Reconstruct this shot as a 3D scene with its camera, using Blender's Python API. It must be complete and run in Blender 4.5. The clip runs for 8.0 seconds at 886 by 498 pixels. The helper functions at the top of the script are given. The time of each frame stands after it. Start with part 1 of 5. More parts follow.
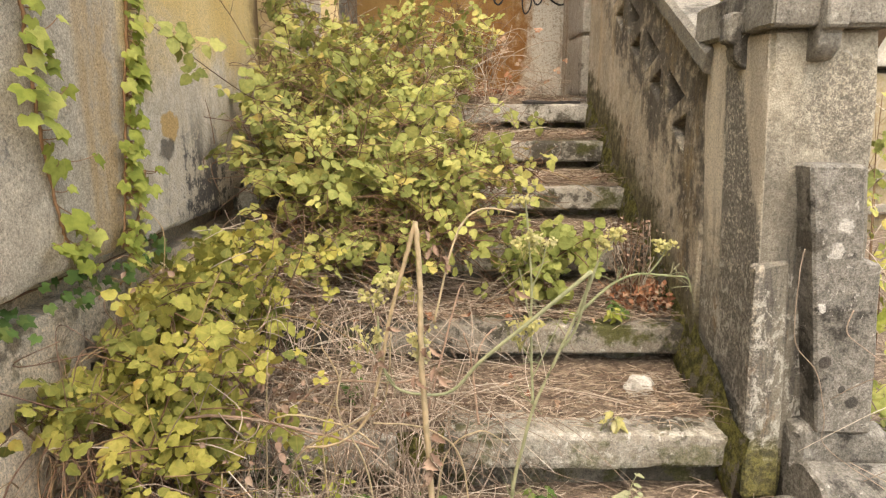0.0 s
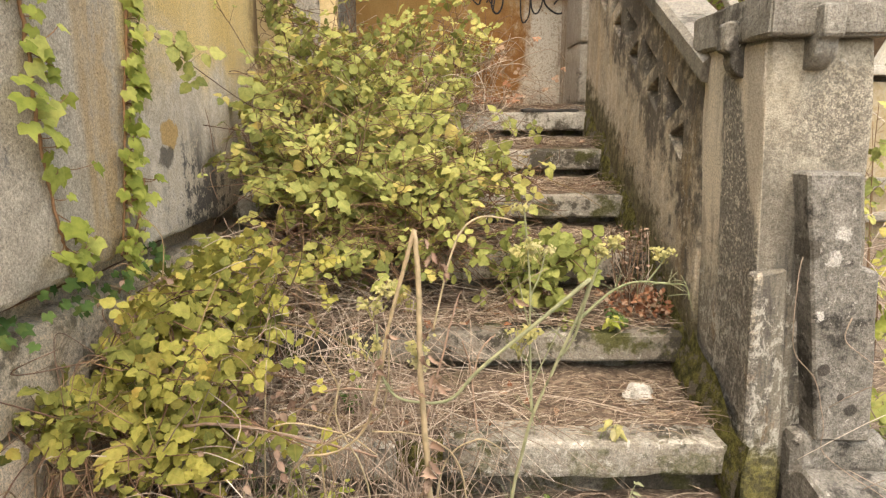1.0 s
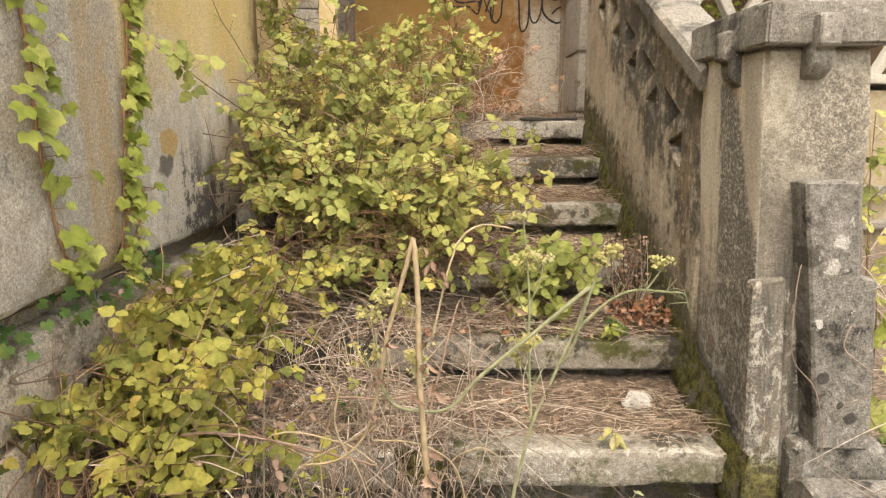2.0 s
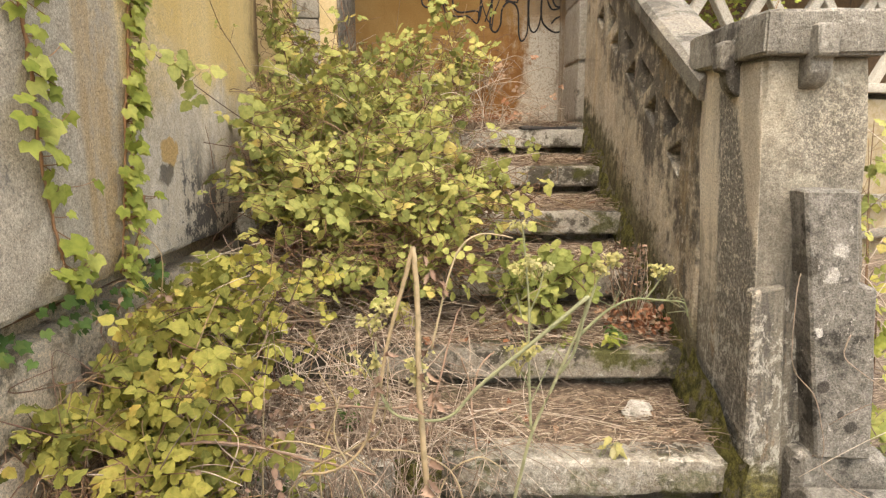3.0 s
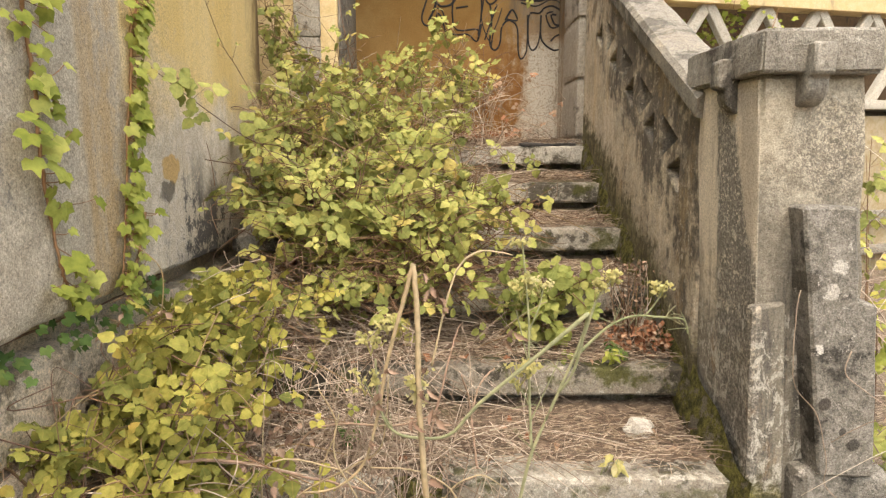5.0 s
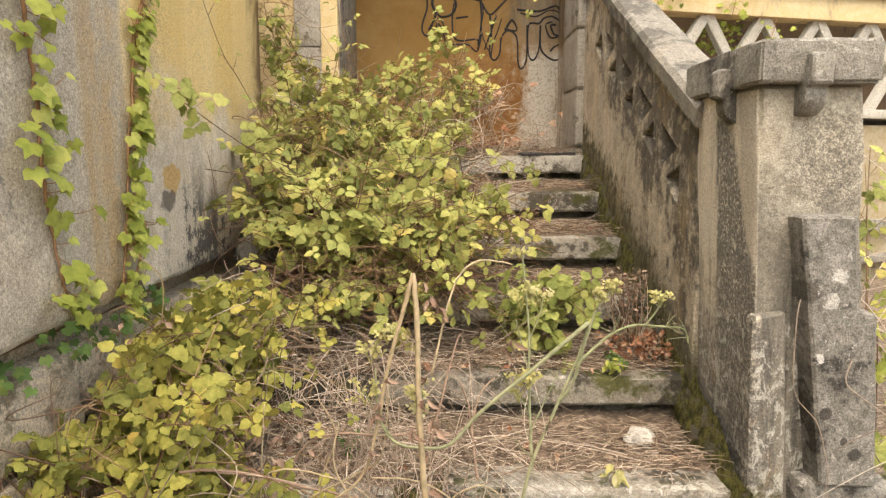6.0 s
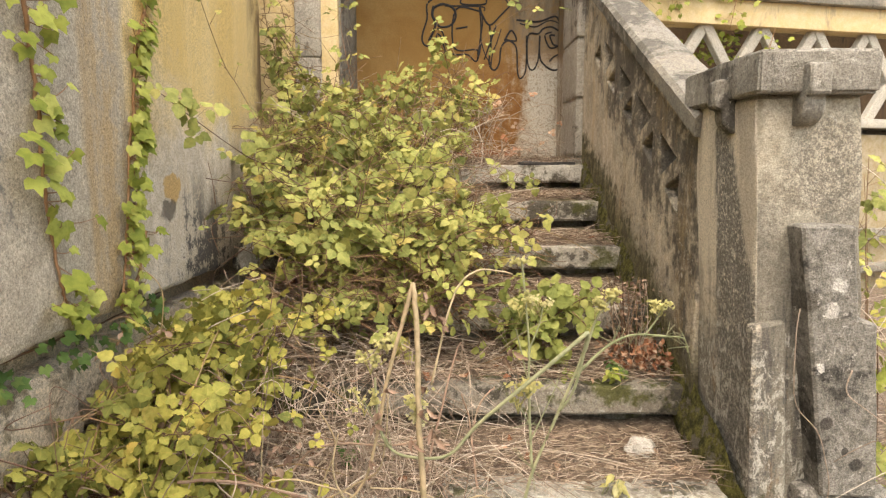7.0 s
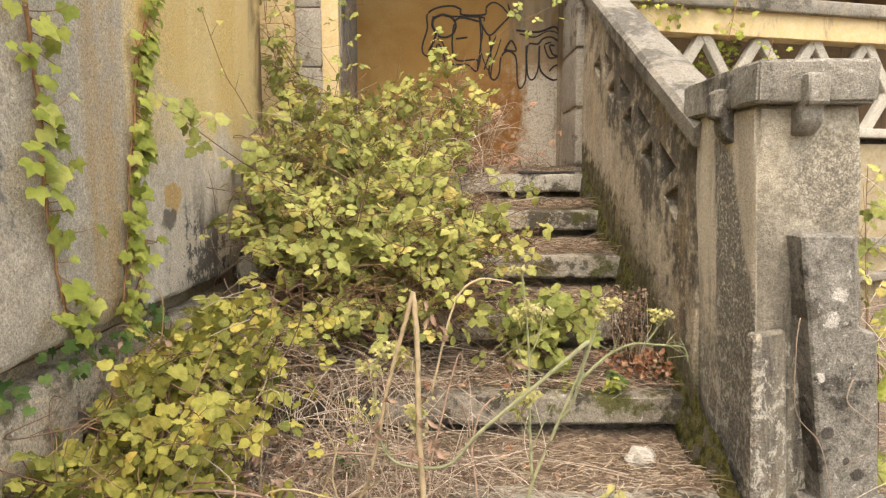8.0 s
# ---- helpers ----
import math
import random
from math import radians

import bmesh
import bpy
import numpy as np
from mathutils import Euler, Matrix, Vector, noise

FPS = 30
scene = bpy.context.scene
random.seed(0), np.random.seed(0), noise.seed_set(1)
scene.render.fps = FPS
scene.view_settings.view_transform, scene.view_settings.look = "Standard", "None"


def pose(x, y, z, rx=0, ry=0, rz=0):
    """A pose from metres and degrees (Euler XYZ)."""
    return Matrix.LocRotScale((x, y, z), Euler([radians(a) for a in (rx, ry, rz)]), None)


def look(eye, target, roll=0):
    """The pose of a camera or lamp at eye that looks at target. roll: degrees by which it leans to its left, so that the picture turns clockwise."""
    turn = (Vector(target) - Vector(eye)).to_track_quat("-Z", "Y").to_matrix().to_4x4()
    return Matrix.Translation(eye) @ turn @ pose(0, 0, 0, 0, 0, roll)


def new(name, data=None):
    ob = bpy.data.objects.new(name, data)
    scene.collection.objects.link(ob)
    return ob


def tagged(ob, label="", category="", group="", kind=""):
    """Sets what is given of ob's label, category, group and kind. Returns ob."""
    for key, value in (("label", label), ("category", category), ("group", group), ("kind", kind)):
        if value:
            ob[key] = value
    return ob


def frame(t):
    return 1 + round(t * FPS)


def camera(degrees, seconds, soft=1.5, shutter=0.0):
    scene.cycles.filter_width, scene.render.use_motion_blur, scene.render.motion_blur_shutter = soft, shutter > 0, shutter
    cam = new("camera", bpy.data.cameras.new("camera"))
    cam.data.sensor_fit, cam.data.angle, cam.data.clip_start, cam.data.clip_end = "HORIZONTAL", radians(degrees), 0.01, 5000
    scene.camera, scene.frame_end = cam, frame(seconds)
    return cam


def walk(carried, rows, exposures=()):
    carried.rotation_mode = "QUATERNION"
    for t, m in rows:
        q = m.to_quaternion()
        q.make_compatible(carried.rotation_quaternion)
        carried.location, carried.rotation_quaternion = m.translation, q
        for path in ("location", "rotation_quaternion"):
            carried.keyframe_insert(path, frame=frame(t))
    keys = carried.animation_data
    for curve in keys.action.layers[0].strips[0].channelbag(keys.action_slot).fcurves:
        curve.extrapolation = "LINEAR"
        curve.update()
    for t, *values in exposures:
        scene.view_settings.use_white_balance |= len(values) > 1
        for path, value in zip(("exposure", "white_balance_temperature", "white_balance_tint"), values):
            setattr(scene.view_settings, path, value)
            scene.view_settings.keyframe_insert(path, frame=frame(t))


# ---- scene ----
from mathutils.geometry import tessellate_polygon

EXPO, KELVIN, TINT = 1.62, 6650, 9.8
SKY_STRENGTH, SUN_STRENGTH = 0.15, 0.75
cam = camera(69.0, 8.0, soft=1.3)

walk(cam, [
    (0.0, pose(0.0004, -0.0002, 0.9524, 77.990, 0.000, 0.020)),
    (0.5, pose(0.0003, -0.0012, 0.9530, 78.300, -0.008, -0.035)),
    (1.0, pose(0.0002, -0.0020, 0.9533, 78.667, -0.012, -0.094)),
    (1.5, pose(0.0001, -0.0028, 0.9538, 79.010, -0.013, -0.145)),
    (3.0, pose(0.0003, -0.0050, 0.9555, 80.110, -0.002, -0.195)),
    (3.5, pose(0.0004, -0.0057, 0.9562, 80.434, 0.004, -0.190)),
    (4.0, pose(0.0005, -0.0064, 0.9568, 80.795, 0.012, -0.184)),
    (4.5, pose(0.0006, -0.0071, 0.9575, 81.140, 0.019, -0.178)),
    (6.0, pose(0.0010, -0.0094, 0.9593, 82.296, 0.033, -0.166)),
    (6.5, pose(0.0010, -0.0102, 0.9598, 82.688, 0.037, -0.166)),
    (7.0, pose(0.0011, -0.0111, 0.9602, 83.100, 0.038, -0.175)),
    (7.5, pose(0.0011, -0.0121, 0.9605, 83.510, 0.036, -0.177)),
    (8.0, pose(0.0010, -0.0131, 0.9607, 83.900, 0.029, -0.170)),
], exposures=[(0.0, EXPO, KELVIN, TINT), (8.0, EXPO, KELVIN, TINT)])

# ---- light: a bright overcast sky ----
world = bpy.data.worlds.new("overcast_sky")
scene.world = world
world.use_nodes = True
wn = world.node_tree
sky = wn.nodes.new("ShaderNodeTexSky")
sky.sky_type = "NISHITA"
sky.sun_disc = False
sky.sun_elevation = radians(66)
sky.sun_rotation = radians(178)
sky.dust_density = 6.0
sky.air_density = 1.4
wn.links.new(sky.outputs[0], wn.nodes["Background"].inputs[0])
wn.nodes["Background"].inputs[1].default_value = SKY_STRENGTH
sun_data = bpy.data.lights.new("sun", "SUN")
sun_data.energy = SUN_STRENGTH
sun_data.angle = radians(110)
sun_data.color = (1.0, 0.95, 0.87)
sun = new("sun", sun_data)
sun.matrix_world = look((-1.3, -1.0, 5.4), (0, 1.5, 0.6))

# ---- materials ----


class Nodes:
    """Short hand for building a node material."""

    def __init__(self, name):
        self.mat = bpy.data.materials.new(name)
        self.mat.use_nodes = True
        self.t = self.mat.node_tree
        self.bsdf = self.t.nodes["Principled BSDF"]
        self.pos = self.t.nodes.new("ShaderNodeNewGeometry").outputs["Position"]

    def put(self, socket, value):
        if isinstance(value, bpy.types.NodeSocket):
            self.t.links.new(value, socket)
        elif isinstance(value, (tuple, list)) and len(value) == 3 and socket.type == "RGBA":
            socket.default_value = (*value, 1)
        else:
            socket.default_value = value

    def scaled(self, v):
        n = self.t.nodes.new("ShaderNodeMapping")
        n.inputs["Scale"].default_value = v
        self.put(n.inputs[0], self.pos)
        return n.outputs[0]

    def noise(self, scale, detail=5.0, rough=0.6, stretch=None, twist=0.0):
        n = self.t.nodes.new("ShaderNodeTexNoise")
        self.put(n.inputs["Vector"], self.scaled(stretch) if stretch else self.pos)
        n.inputs["Scale"].default_value, n.inputs["Detail"].default_value = scale, detail
        n.inputs["Roughness"].default_value, n.inputs["Distortion"].default_value = rough, twist
        return n.outputs["Fac"]

    def cells(self, scale, kind="F1"):
        n = self.t.nodes.new("ShaderNodeTexVoronoi")
        n.feature = kind
        self.put(n.inputs["Vector"], self.pos)
        n.inputs["Scale"].default_value = scale
        return n.outputs["Distance"]

    def step(self, value, lo, hi, a=0.0, b=1.0):
        n = self.t.nodes.new("ShaderNodeMapRange")
        n.interpolation_type = "SMOOTHSTEP"
        for i, v in enumerate((value, lo, hi, a, b)):
            self.put(n.inputs[i], v)
        return n.outputs[0]

    def math(self, op, a, b=0.0):
        n = self.t.nodes.new("ShaderNodeMath")
        n.operation = op
        self.put(n.inputs[0], a)
        self.put(n.inputs[1], b)
        return n.outputs[0]

    def mix(self, fac, a, b, mode="MIX"):
        n = self.t.nodes.new("ShaderNodeMix")
        n.data_type, n.blend_type = "RGBA", mode
        self.put(n.inputs[0], fac)
        self.put(n.inputs[6], a)
        self.put(n.inputs[7], b)
        return n.outputs[2]

    def axis(self, k):
        n = self.t.nodes.new("ShaderNodeSeparateXYZ")
        self.put(n.inputs[0], self.pos)
        return n.outputs[k]

    def ramp(self, fac, stops):
        n = self.t.nodes.new("ShaderNodeValToRGB")
        e = n.color_ramp.elements
        while len(e) < len(stops):
            e.new(0.5)
        for el, (p, c) in zip(e, stops):
            el.position, el.color = p, (*c, 1)
        self.put(n.inputs[0], fac)
        return n.outputs[0]

    def bump(self, height, strength=0.5, distance=0.01, under=None):
        n = self.t.nodes.new("ShaderNodeBump")
        n.inputs["Strength"].default_value, n.inputs["Distance"].default_value = strength, distance
        self.put(n.inputs["Height"], height)
        if under:
            self.put(n.inputs["Normal"], under)
        return n.outputs[0]

    def done(self, color, rough=0.9, normal=None, spec=0.25):
        self.put(self.bsdf.inputs["Base Color"], color)
        self.put(self.bsdf.inputs["Roughness"], rough)
        self.bsdf.inputs["Specular IOR Level"].default_value = spec
        if normal:
            self.put(self.bsdf.inputs["Normal"], normal)
        return self.mat


def concrete(name, base, dark, light, dark_at=0.5, light_at=0.62, moss=0.0, ochre=0.0, grit=220.0, streaks=0.6, spots=True, rings=(), speckle=0.4, sharp=0.04, sooty_row=False, wash=0.0, crust=0.0):
    """Weathered cast concrete: dark mould streaks, pale lichen, grit, some moss and ochre."""
    m = Nodes(name)
    big = m.noise(3.2, 6, 0.65, twist=0.6)
    run = m.noise(7.0, 7, 0.7, (1.0, 1.0, 0.16), 0.3)
    fine = m.noise(grit, 3, 0.7)
    mid = m.noise(26.0, 8, 0.72)
    soft = tuple(0.5 * (a + b) for a, b in zip(base, light))
    col = m.mix(m.step(mid, 0.36, 0.66), base, soft)
    mould = m.math("ADD", m.math("MULTIPLY", big, 1 - streaks), m.math("MULTIPLY", run, streaks))
    mould = m.math("ADD", mould, m.math("MULTIPLY", m.math("SUBTRACT", mid, 0.5), 0.45))
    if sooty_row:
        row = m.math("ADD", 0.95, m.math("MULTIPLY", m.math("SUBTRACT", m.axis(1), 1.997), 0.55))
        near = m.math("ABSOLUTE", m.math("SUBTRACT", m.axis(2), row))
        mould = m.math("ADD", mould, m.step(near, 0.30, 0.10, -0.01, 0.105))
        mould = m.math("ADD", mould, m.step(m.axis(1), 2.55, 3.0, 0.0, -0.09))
    col = m.mix(m.step(mould, dark_at - sharp, dark_at + 1.3 * sharp), col, dark)
    for cx, cz, rad, tone in rings:
        dx, dz = m.math("SUBTRACT", m.axis(0), cx), m.math("SUBTRACT", m.axis(2), cz)
        far = m.math("SQRT", m.math("ADD", m.math("MULTIPLY", dx, dx), m.math("MULTIPLY", dz, dz)))
        far = m.math("ADD", far, m.math("MULTIPLY", m.math("SUBTRACT", mid, 0.5), rad * (1.2 if tone[0] < 0.2 else 4.0)))
        col = m.mix(m.math("MULTIPLY", m.step(far, rad * 0.8, rad * 1.05, 1.0, 0.0), 0.85), col, tone)
    if ochre:
        o = m.math("ADD", m.noise(5.0, 5, 0.7, (1, 1, 0.3)), m.math("MULTIPLY", mid, 0.3))
        col = m.mix(m.math("MULTIPLY", m.step(o, 0.66, 0.8), ochre), col, (0.47, 0.34, 0.17))
    lich = m.noise(38.0, 6, 0.75, twist=0.5)
    col = m.mix(m.math("MULTIPLY", m.step(lich, light_at, light_at + 0.05), 0.75), col, light)
    if spots:
        sp = m.step(m.cells(13.0), 0.10, 0.14, 1.0, 0.0)
        col = m.mix(m.math("MULTIPLY", m.math("MULTIPLY", sp, 0.5), m.step(big, 0.45, 0.6)), col, tuple(c * 0.55 for c in dark))
    if moss:
        g = m.math("ADD", m.noise(9.0, 6, 0.7), m.math("MULTIPLY", mid, 0.25))
        col = m.mix(m.math("MULTIPLY", m.step(g, 0.62, 0.75), moss), col, (0.085, 0.088, 0.02))
    if crust:
        flat = m.t.nodes.new("ShaderNodeSeparateXYZ")
        m.put(flat.inputs[0], m.t.nodes.new("ShaderNodeNewGeometry").outputs["Normal"])
        up = flat.outputs[2]
        c = m.math("ADD", m.noise(7.0, 7, 0.72, twist=0.7), m.math("MULTIPLY", m.math("SUBTRACT", mid, 0.5), 0.35))
        col = m.mix(m.math("MULTIPLY", m.step(m.math("ADD", c, m.step(up, 0.1, 0.8, -0.11, 0.03)), 0.48, 0.55), crust), col, m.mix(m.step(mid, 0.4, 0.6), (0.36, 0.33, 0.265), (0.50, 0.47, 0.39)))
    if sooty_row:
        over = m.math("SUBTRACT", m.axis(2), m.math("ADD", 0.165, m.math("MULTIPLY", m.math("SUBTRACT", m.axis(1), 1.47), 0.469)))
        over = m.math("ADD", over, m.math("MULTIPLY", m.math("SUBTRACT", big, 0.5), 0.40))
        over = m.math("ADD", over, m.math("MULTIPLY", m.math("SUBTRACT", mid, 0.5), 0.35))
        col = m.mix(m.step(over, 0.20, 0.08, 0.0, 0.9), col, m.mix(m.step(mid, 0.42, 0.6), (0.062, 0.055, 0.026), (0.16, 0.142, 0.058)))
    if wash:
        blot = m.math("ADD", m.math("MULTIPLY", m.noise(6.5, 7, 0.72, twist=0.8), 0.6), m.math("MULTIPLY", m.noise(20, 6, 0.7, (1, 1, 0.18)), 0.4))
        col = m.mix(wash, col, m.ramp(blot, [(0.40, (0.30, 0.285, 0.26)), (0.52, (0.85, 0.84, 0.82)), (0.62, (1.15, 1.14, 1.1))]), "MULTIPLY")
    speck = m.noise(95.0, 4, 0.75)
    col = m.mix(speckle, col, m.ramp(speck, [(0.36, (0.48, 0.46, 0.43)), (0.48, (0.97, 0.97, 0.97)), (0.64, (1.35, 1.34, 1.3))]), "MULTIPLY")
    col = m.mix(speckle + 0.1, col, m.ramp(fine, [(0.34, (0.42, 0.41, 0.39)), (0.5, (1.0, 1.0, 1.0)), (0.62, (1.4, 1.38, 1.33))]), "MULTIPLY")
    n1 = m.bump(mid, 0.8, 0.014)
    n1 = m.bump(speck, 0.7, 0.006, n1)
    n2 = m.bump(fine, 0.7, 0.003, n1)
    return m.done(col, 0.93, n2, 0.2)


STONE = concrete("stair_concrete", (0.235, 0.205, 0.158), (0.075, 0.066, 0.05), (0.48, 0.45, 0.38), 0.495, 0.59, moss=0.9, streaks=0.25)
STONE_CRUST = concrete("crusted_stair_concrete", (0.25, 0.22, 0.17), (0.085, 0.075, 0.057), (0.55, 0.52, 0.45), 0.53, 0.56, moss=0.6, streaks=0.2, crust=0.62)
BUTTRESS = concrete("buttress_concrete", (0.150, 0.138, 0.112), (0.062, 0.057, 0.047), (0.46, 0.43, 0.37), 0.53, 0.60, streaks=0.2, speckle=0.5, rings=[(0.873, 0.393, 0.016, (0.055, 0.046, 0.038)), (0.946, 0.295, 0.015, (0.05, 0.045, 0.038)),
    (0.918, 0.326, 0.010, (0.05, 0.045, 0.038)), (0.815, 0.672, 0.026, (0.10, 0.09, 0.07)), (0.876, 0.709, 0.020, (0.52, 0.49, 0.43)), (0.868, 0.655, 0.018, (0.5, 0.47, 0.41)), (0.850, 0.519, 0.015, (0.58, 0.55, 0.49))])


def pillar_render():
    """Pale grey pillar: a sooty patch in front, black runs under the side bracket, grime lower down."""
    m = Nodes("pillar_render")
    x, y, z = m.axis(0), m.axis(1), m.axis(2)
    big = m.noise(4.5, 6, 0.65, twist=0.6)
    run = m.noise(13, 7, 0.72, (1, 1, 0.10), 0.3)
    mid = m.noise(34, 8, 0.75)
    speck, fine = m.noise(110, 4, 0.75), m.noise(240, 3, 0.7)
    wob = m.math("ADD", m.math("MULTIPLY", m.math("SUBTRACT", big, 0.5), 0.8), m.math("MULTIPLY", m.math("SUBTRACT", mid, 0.5), 0.8))
    col = m.mix(m.step(mid, 0.38, 0.64), (0.37, 0.325, 0.238), (0.47, 0.42, 0.322))
    zz = m.math("ADD", z, m.math("MULTIPLY", wob, 0.45))
    grey = m.step(zz, 1.02, 0.80)
    col = m.mix(m.math("MULTIPLY", grey, 0.8), col, m.mix(m.step(mid, 0.38, 0.64), (0.155, 0.141, 0.112), (0.25, 0.228, 0.182)))
    dx, dz = m.math("SUBTRACT", x, 0.875), m.math("MULTIPLY", m.math("SUBTRACT", z, 0.96), 0.8)
    far = m.math("SQRT", m.math("ADD", m.math("MULTIPLY", dx, dx), m.math("MULTIPLY", dz, dz)))
    soot = m.step(m.math("ADD", far, m.math("MULTIPLY", wob, 0.12)), 0.13, 0.05)
    col = m.mix(m.math("MULTIPLY", m.math("MULTIPLY", soot, 0.6), m.step(m.math("ADD", m.math("MULTIPLY", speck, 0.45), m.math("MULTIPLY", fine, 0.55)), 0.58, 0.46)), col, (0.14, 0.128, 0.108))
    # side face coloured paler, making up for the weak light it receives
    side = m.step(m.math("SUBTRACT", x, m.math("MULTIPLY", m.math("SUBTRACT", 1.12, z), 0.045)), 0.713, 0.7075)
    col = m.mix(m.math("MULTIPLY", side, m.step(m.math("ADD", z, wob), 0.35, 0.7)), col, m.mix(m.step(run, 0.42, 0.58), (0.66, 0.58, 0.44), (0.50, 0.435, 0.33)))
    low = m.math("SUBTRACT", 1.10, z)
    wide = m.math("ADD", 0.020, m.math("MULTIPLY", low, 0.21))
    off = m.math("ABSOLUTE", m.math("SUBTRACT", y, m.math("SUBTRACT", m.math("ADD", 1.63, m.math("MULTIPLY", m.math("SUBTRACT", run, 0.5), 0.16)), m.math("MULTIPLY", low, 0.16))))
    streak = m.math("MULTIPLY", m.step(m.math("SUBTRACT", off, wide), 0.012, -0.012), m.step(z, 1.09, 1.05))
    streak = m.math("MULTIPLY", m.math("MULTIPLY", streak, side), m.step(m.math("ADD", m.math("MULTIPLY", mid, 0.5), m.math("MULTIPLY", speck, 0.5)), 0.60, 0.52))
    col = m.mix(m.math("MULTIPLY", streak, 0.9), col, m.mix(m.step(speck, 0.45, 0.6), (0.150, 0.139, 0.116), (0.29, 0.268, 0.222)))
    grime = m.math("MULTIPLY", m.step(zz, 0.85, 0.55), m.step(m.math("ADD", run, m.math("MULTIPLY", mid, 0.4)), 0.62, 0.74))
    col = m.mix(m.math("MULTIPLY", grime, m.step(side, 0.0, 1.0, 0.85, 0.3)), col, (0.10, 0.092, 0.078))
    rusty = m.math("MULTIPLY", m.step(m.noise(8, 6, 0.7, (1, 1, 0.3)), 0.60, 0.68), m.step(zz, 0.75, 0.55))
    col = m.mix(m.math("MULTIPLY", rusty, 0.35), col, (0.34, 0.21, 0.10))
    flake = m.math("ADD", m.noise(30, 7, 0.78, (1, 1, 0.6), 0.6), m.step(zz, 0.75, 0.45, -0.04, 0.085))
    col = m.mix(m.math("MULTIPLY", m.step(flake, 0.60, 0.64), 0.75), col, (0.52, 0.49, 0.41))
    mossy = m.math("ADD", z, m.math("ADD", m.math("MULTIPLY", wob, 0.30), m.math("MULTIPLY", m.math("SUBTRACT", x, 0.75), 0.6)))
    col = m.mix(m.step(mossy, 0.21, 0.15, 0.0, 0.92), col, m.mix(m.step(mid, 0.40, 0.60), (0.06, 0.056, 0.02), (0.19, 0.17, 0.05)))
    col = m.mix(0.36, col, m.ramp(speck, [(0.36, (0.48, 0.46, 0.43)), (0.48, (0.97, 0.97, 0.97)), (0.64, (1.3, 1.29, 1.25))]), "MULTIPLY")
    col = m.mix(0.5, col, m.ramp(fine, [(0.34, (0.42, 0.41, 0.39)), (0.5, (1.0, 1.0, 1.0)), (0.62, (1.35, 1.34, 1.3))]), "MULTIPLY")
    n = m.bump(mid, 0.7, 0.012)
    n = m.bump(m.math("ADD", speck, fine), 0.8, 0.004, n)
    return m.done(col, 0.94, n, 0.2)


PILLAR = pillar_render()
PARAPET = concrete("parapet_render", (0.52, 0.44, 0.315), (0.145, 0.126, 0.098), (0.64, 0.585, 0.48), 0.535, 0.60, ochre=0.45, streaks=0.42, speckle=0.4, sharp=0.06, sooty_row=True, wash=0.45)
STONE_PALE = concrete("pale_landing_stone", (0.47, 0.44, 0.37), (0.14, 0.125, 0.095), (0.58, 0.55, 0.47), 0.575, 0.60, streaks=0.2)
STONE_MID = concrete("upper_stair_concrete", (0.34, 0.31, 0.25), (0.10, 0.09, 0.07), (0.54, 0.51, 0.44), 0.505, 0.58, moss=0.8, streaks=0.25)
# riser colour kept dark to carry the shadow under the nosings
RISER = concrete("shade_toned_riser", (0.16, 0.143, 0.112), (0.075, 0.066, 0.05), (0.24, 0.22, 0.175), 0.5, 0.68, moss=0.6)
CAPSTONE = concrete("capstone_concrete", (0.215, 0.195, 0.157), (0.095, 0.085, 0.069), (0.45, 0.42, 0.35), 0.53, 0.59)
COPING = concrete("coping_concrete", (0.22, 0.20, 0.16), (0.12, 0.108, 0.085), (0.36, 0.33, 0.27), 0.56, 0.62, streaks=0.2, ochre=0.1)
QUOIN = concrete("quoin_stone", (0.34, 0.305, 0.245), (0.14, 0.118, 0.09), (0.54, 0.50, 0.42), 0.57, 0.61, spots=False)
RUBBLE = concrete("rubble_stone", (0.62, 0.51, 0.36), (0.24, 0.195, 0.135), (0.70, 0.61, 0.46), 0.57, 0.58, speckle=0.6, moss=0.15, streaks=0.2, ochre=0.3)
PALE = concrete("pale_lattice_concrete", (0.43, 0.395, 0.32), (0.24, 0.205, 0.15), (0.52, 0.485, 0.405), 0.64, 0.62, spots=False)


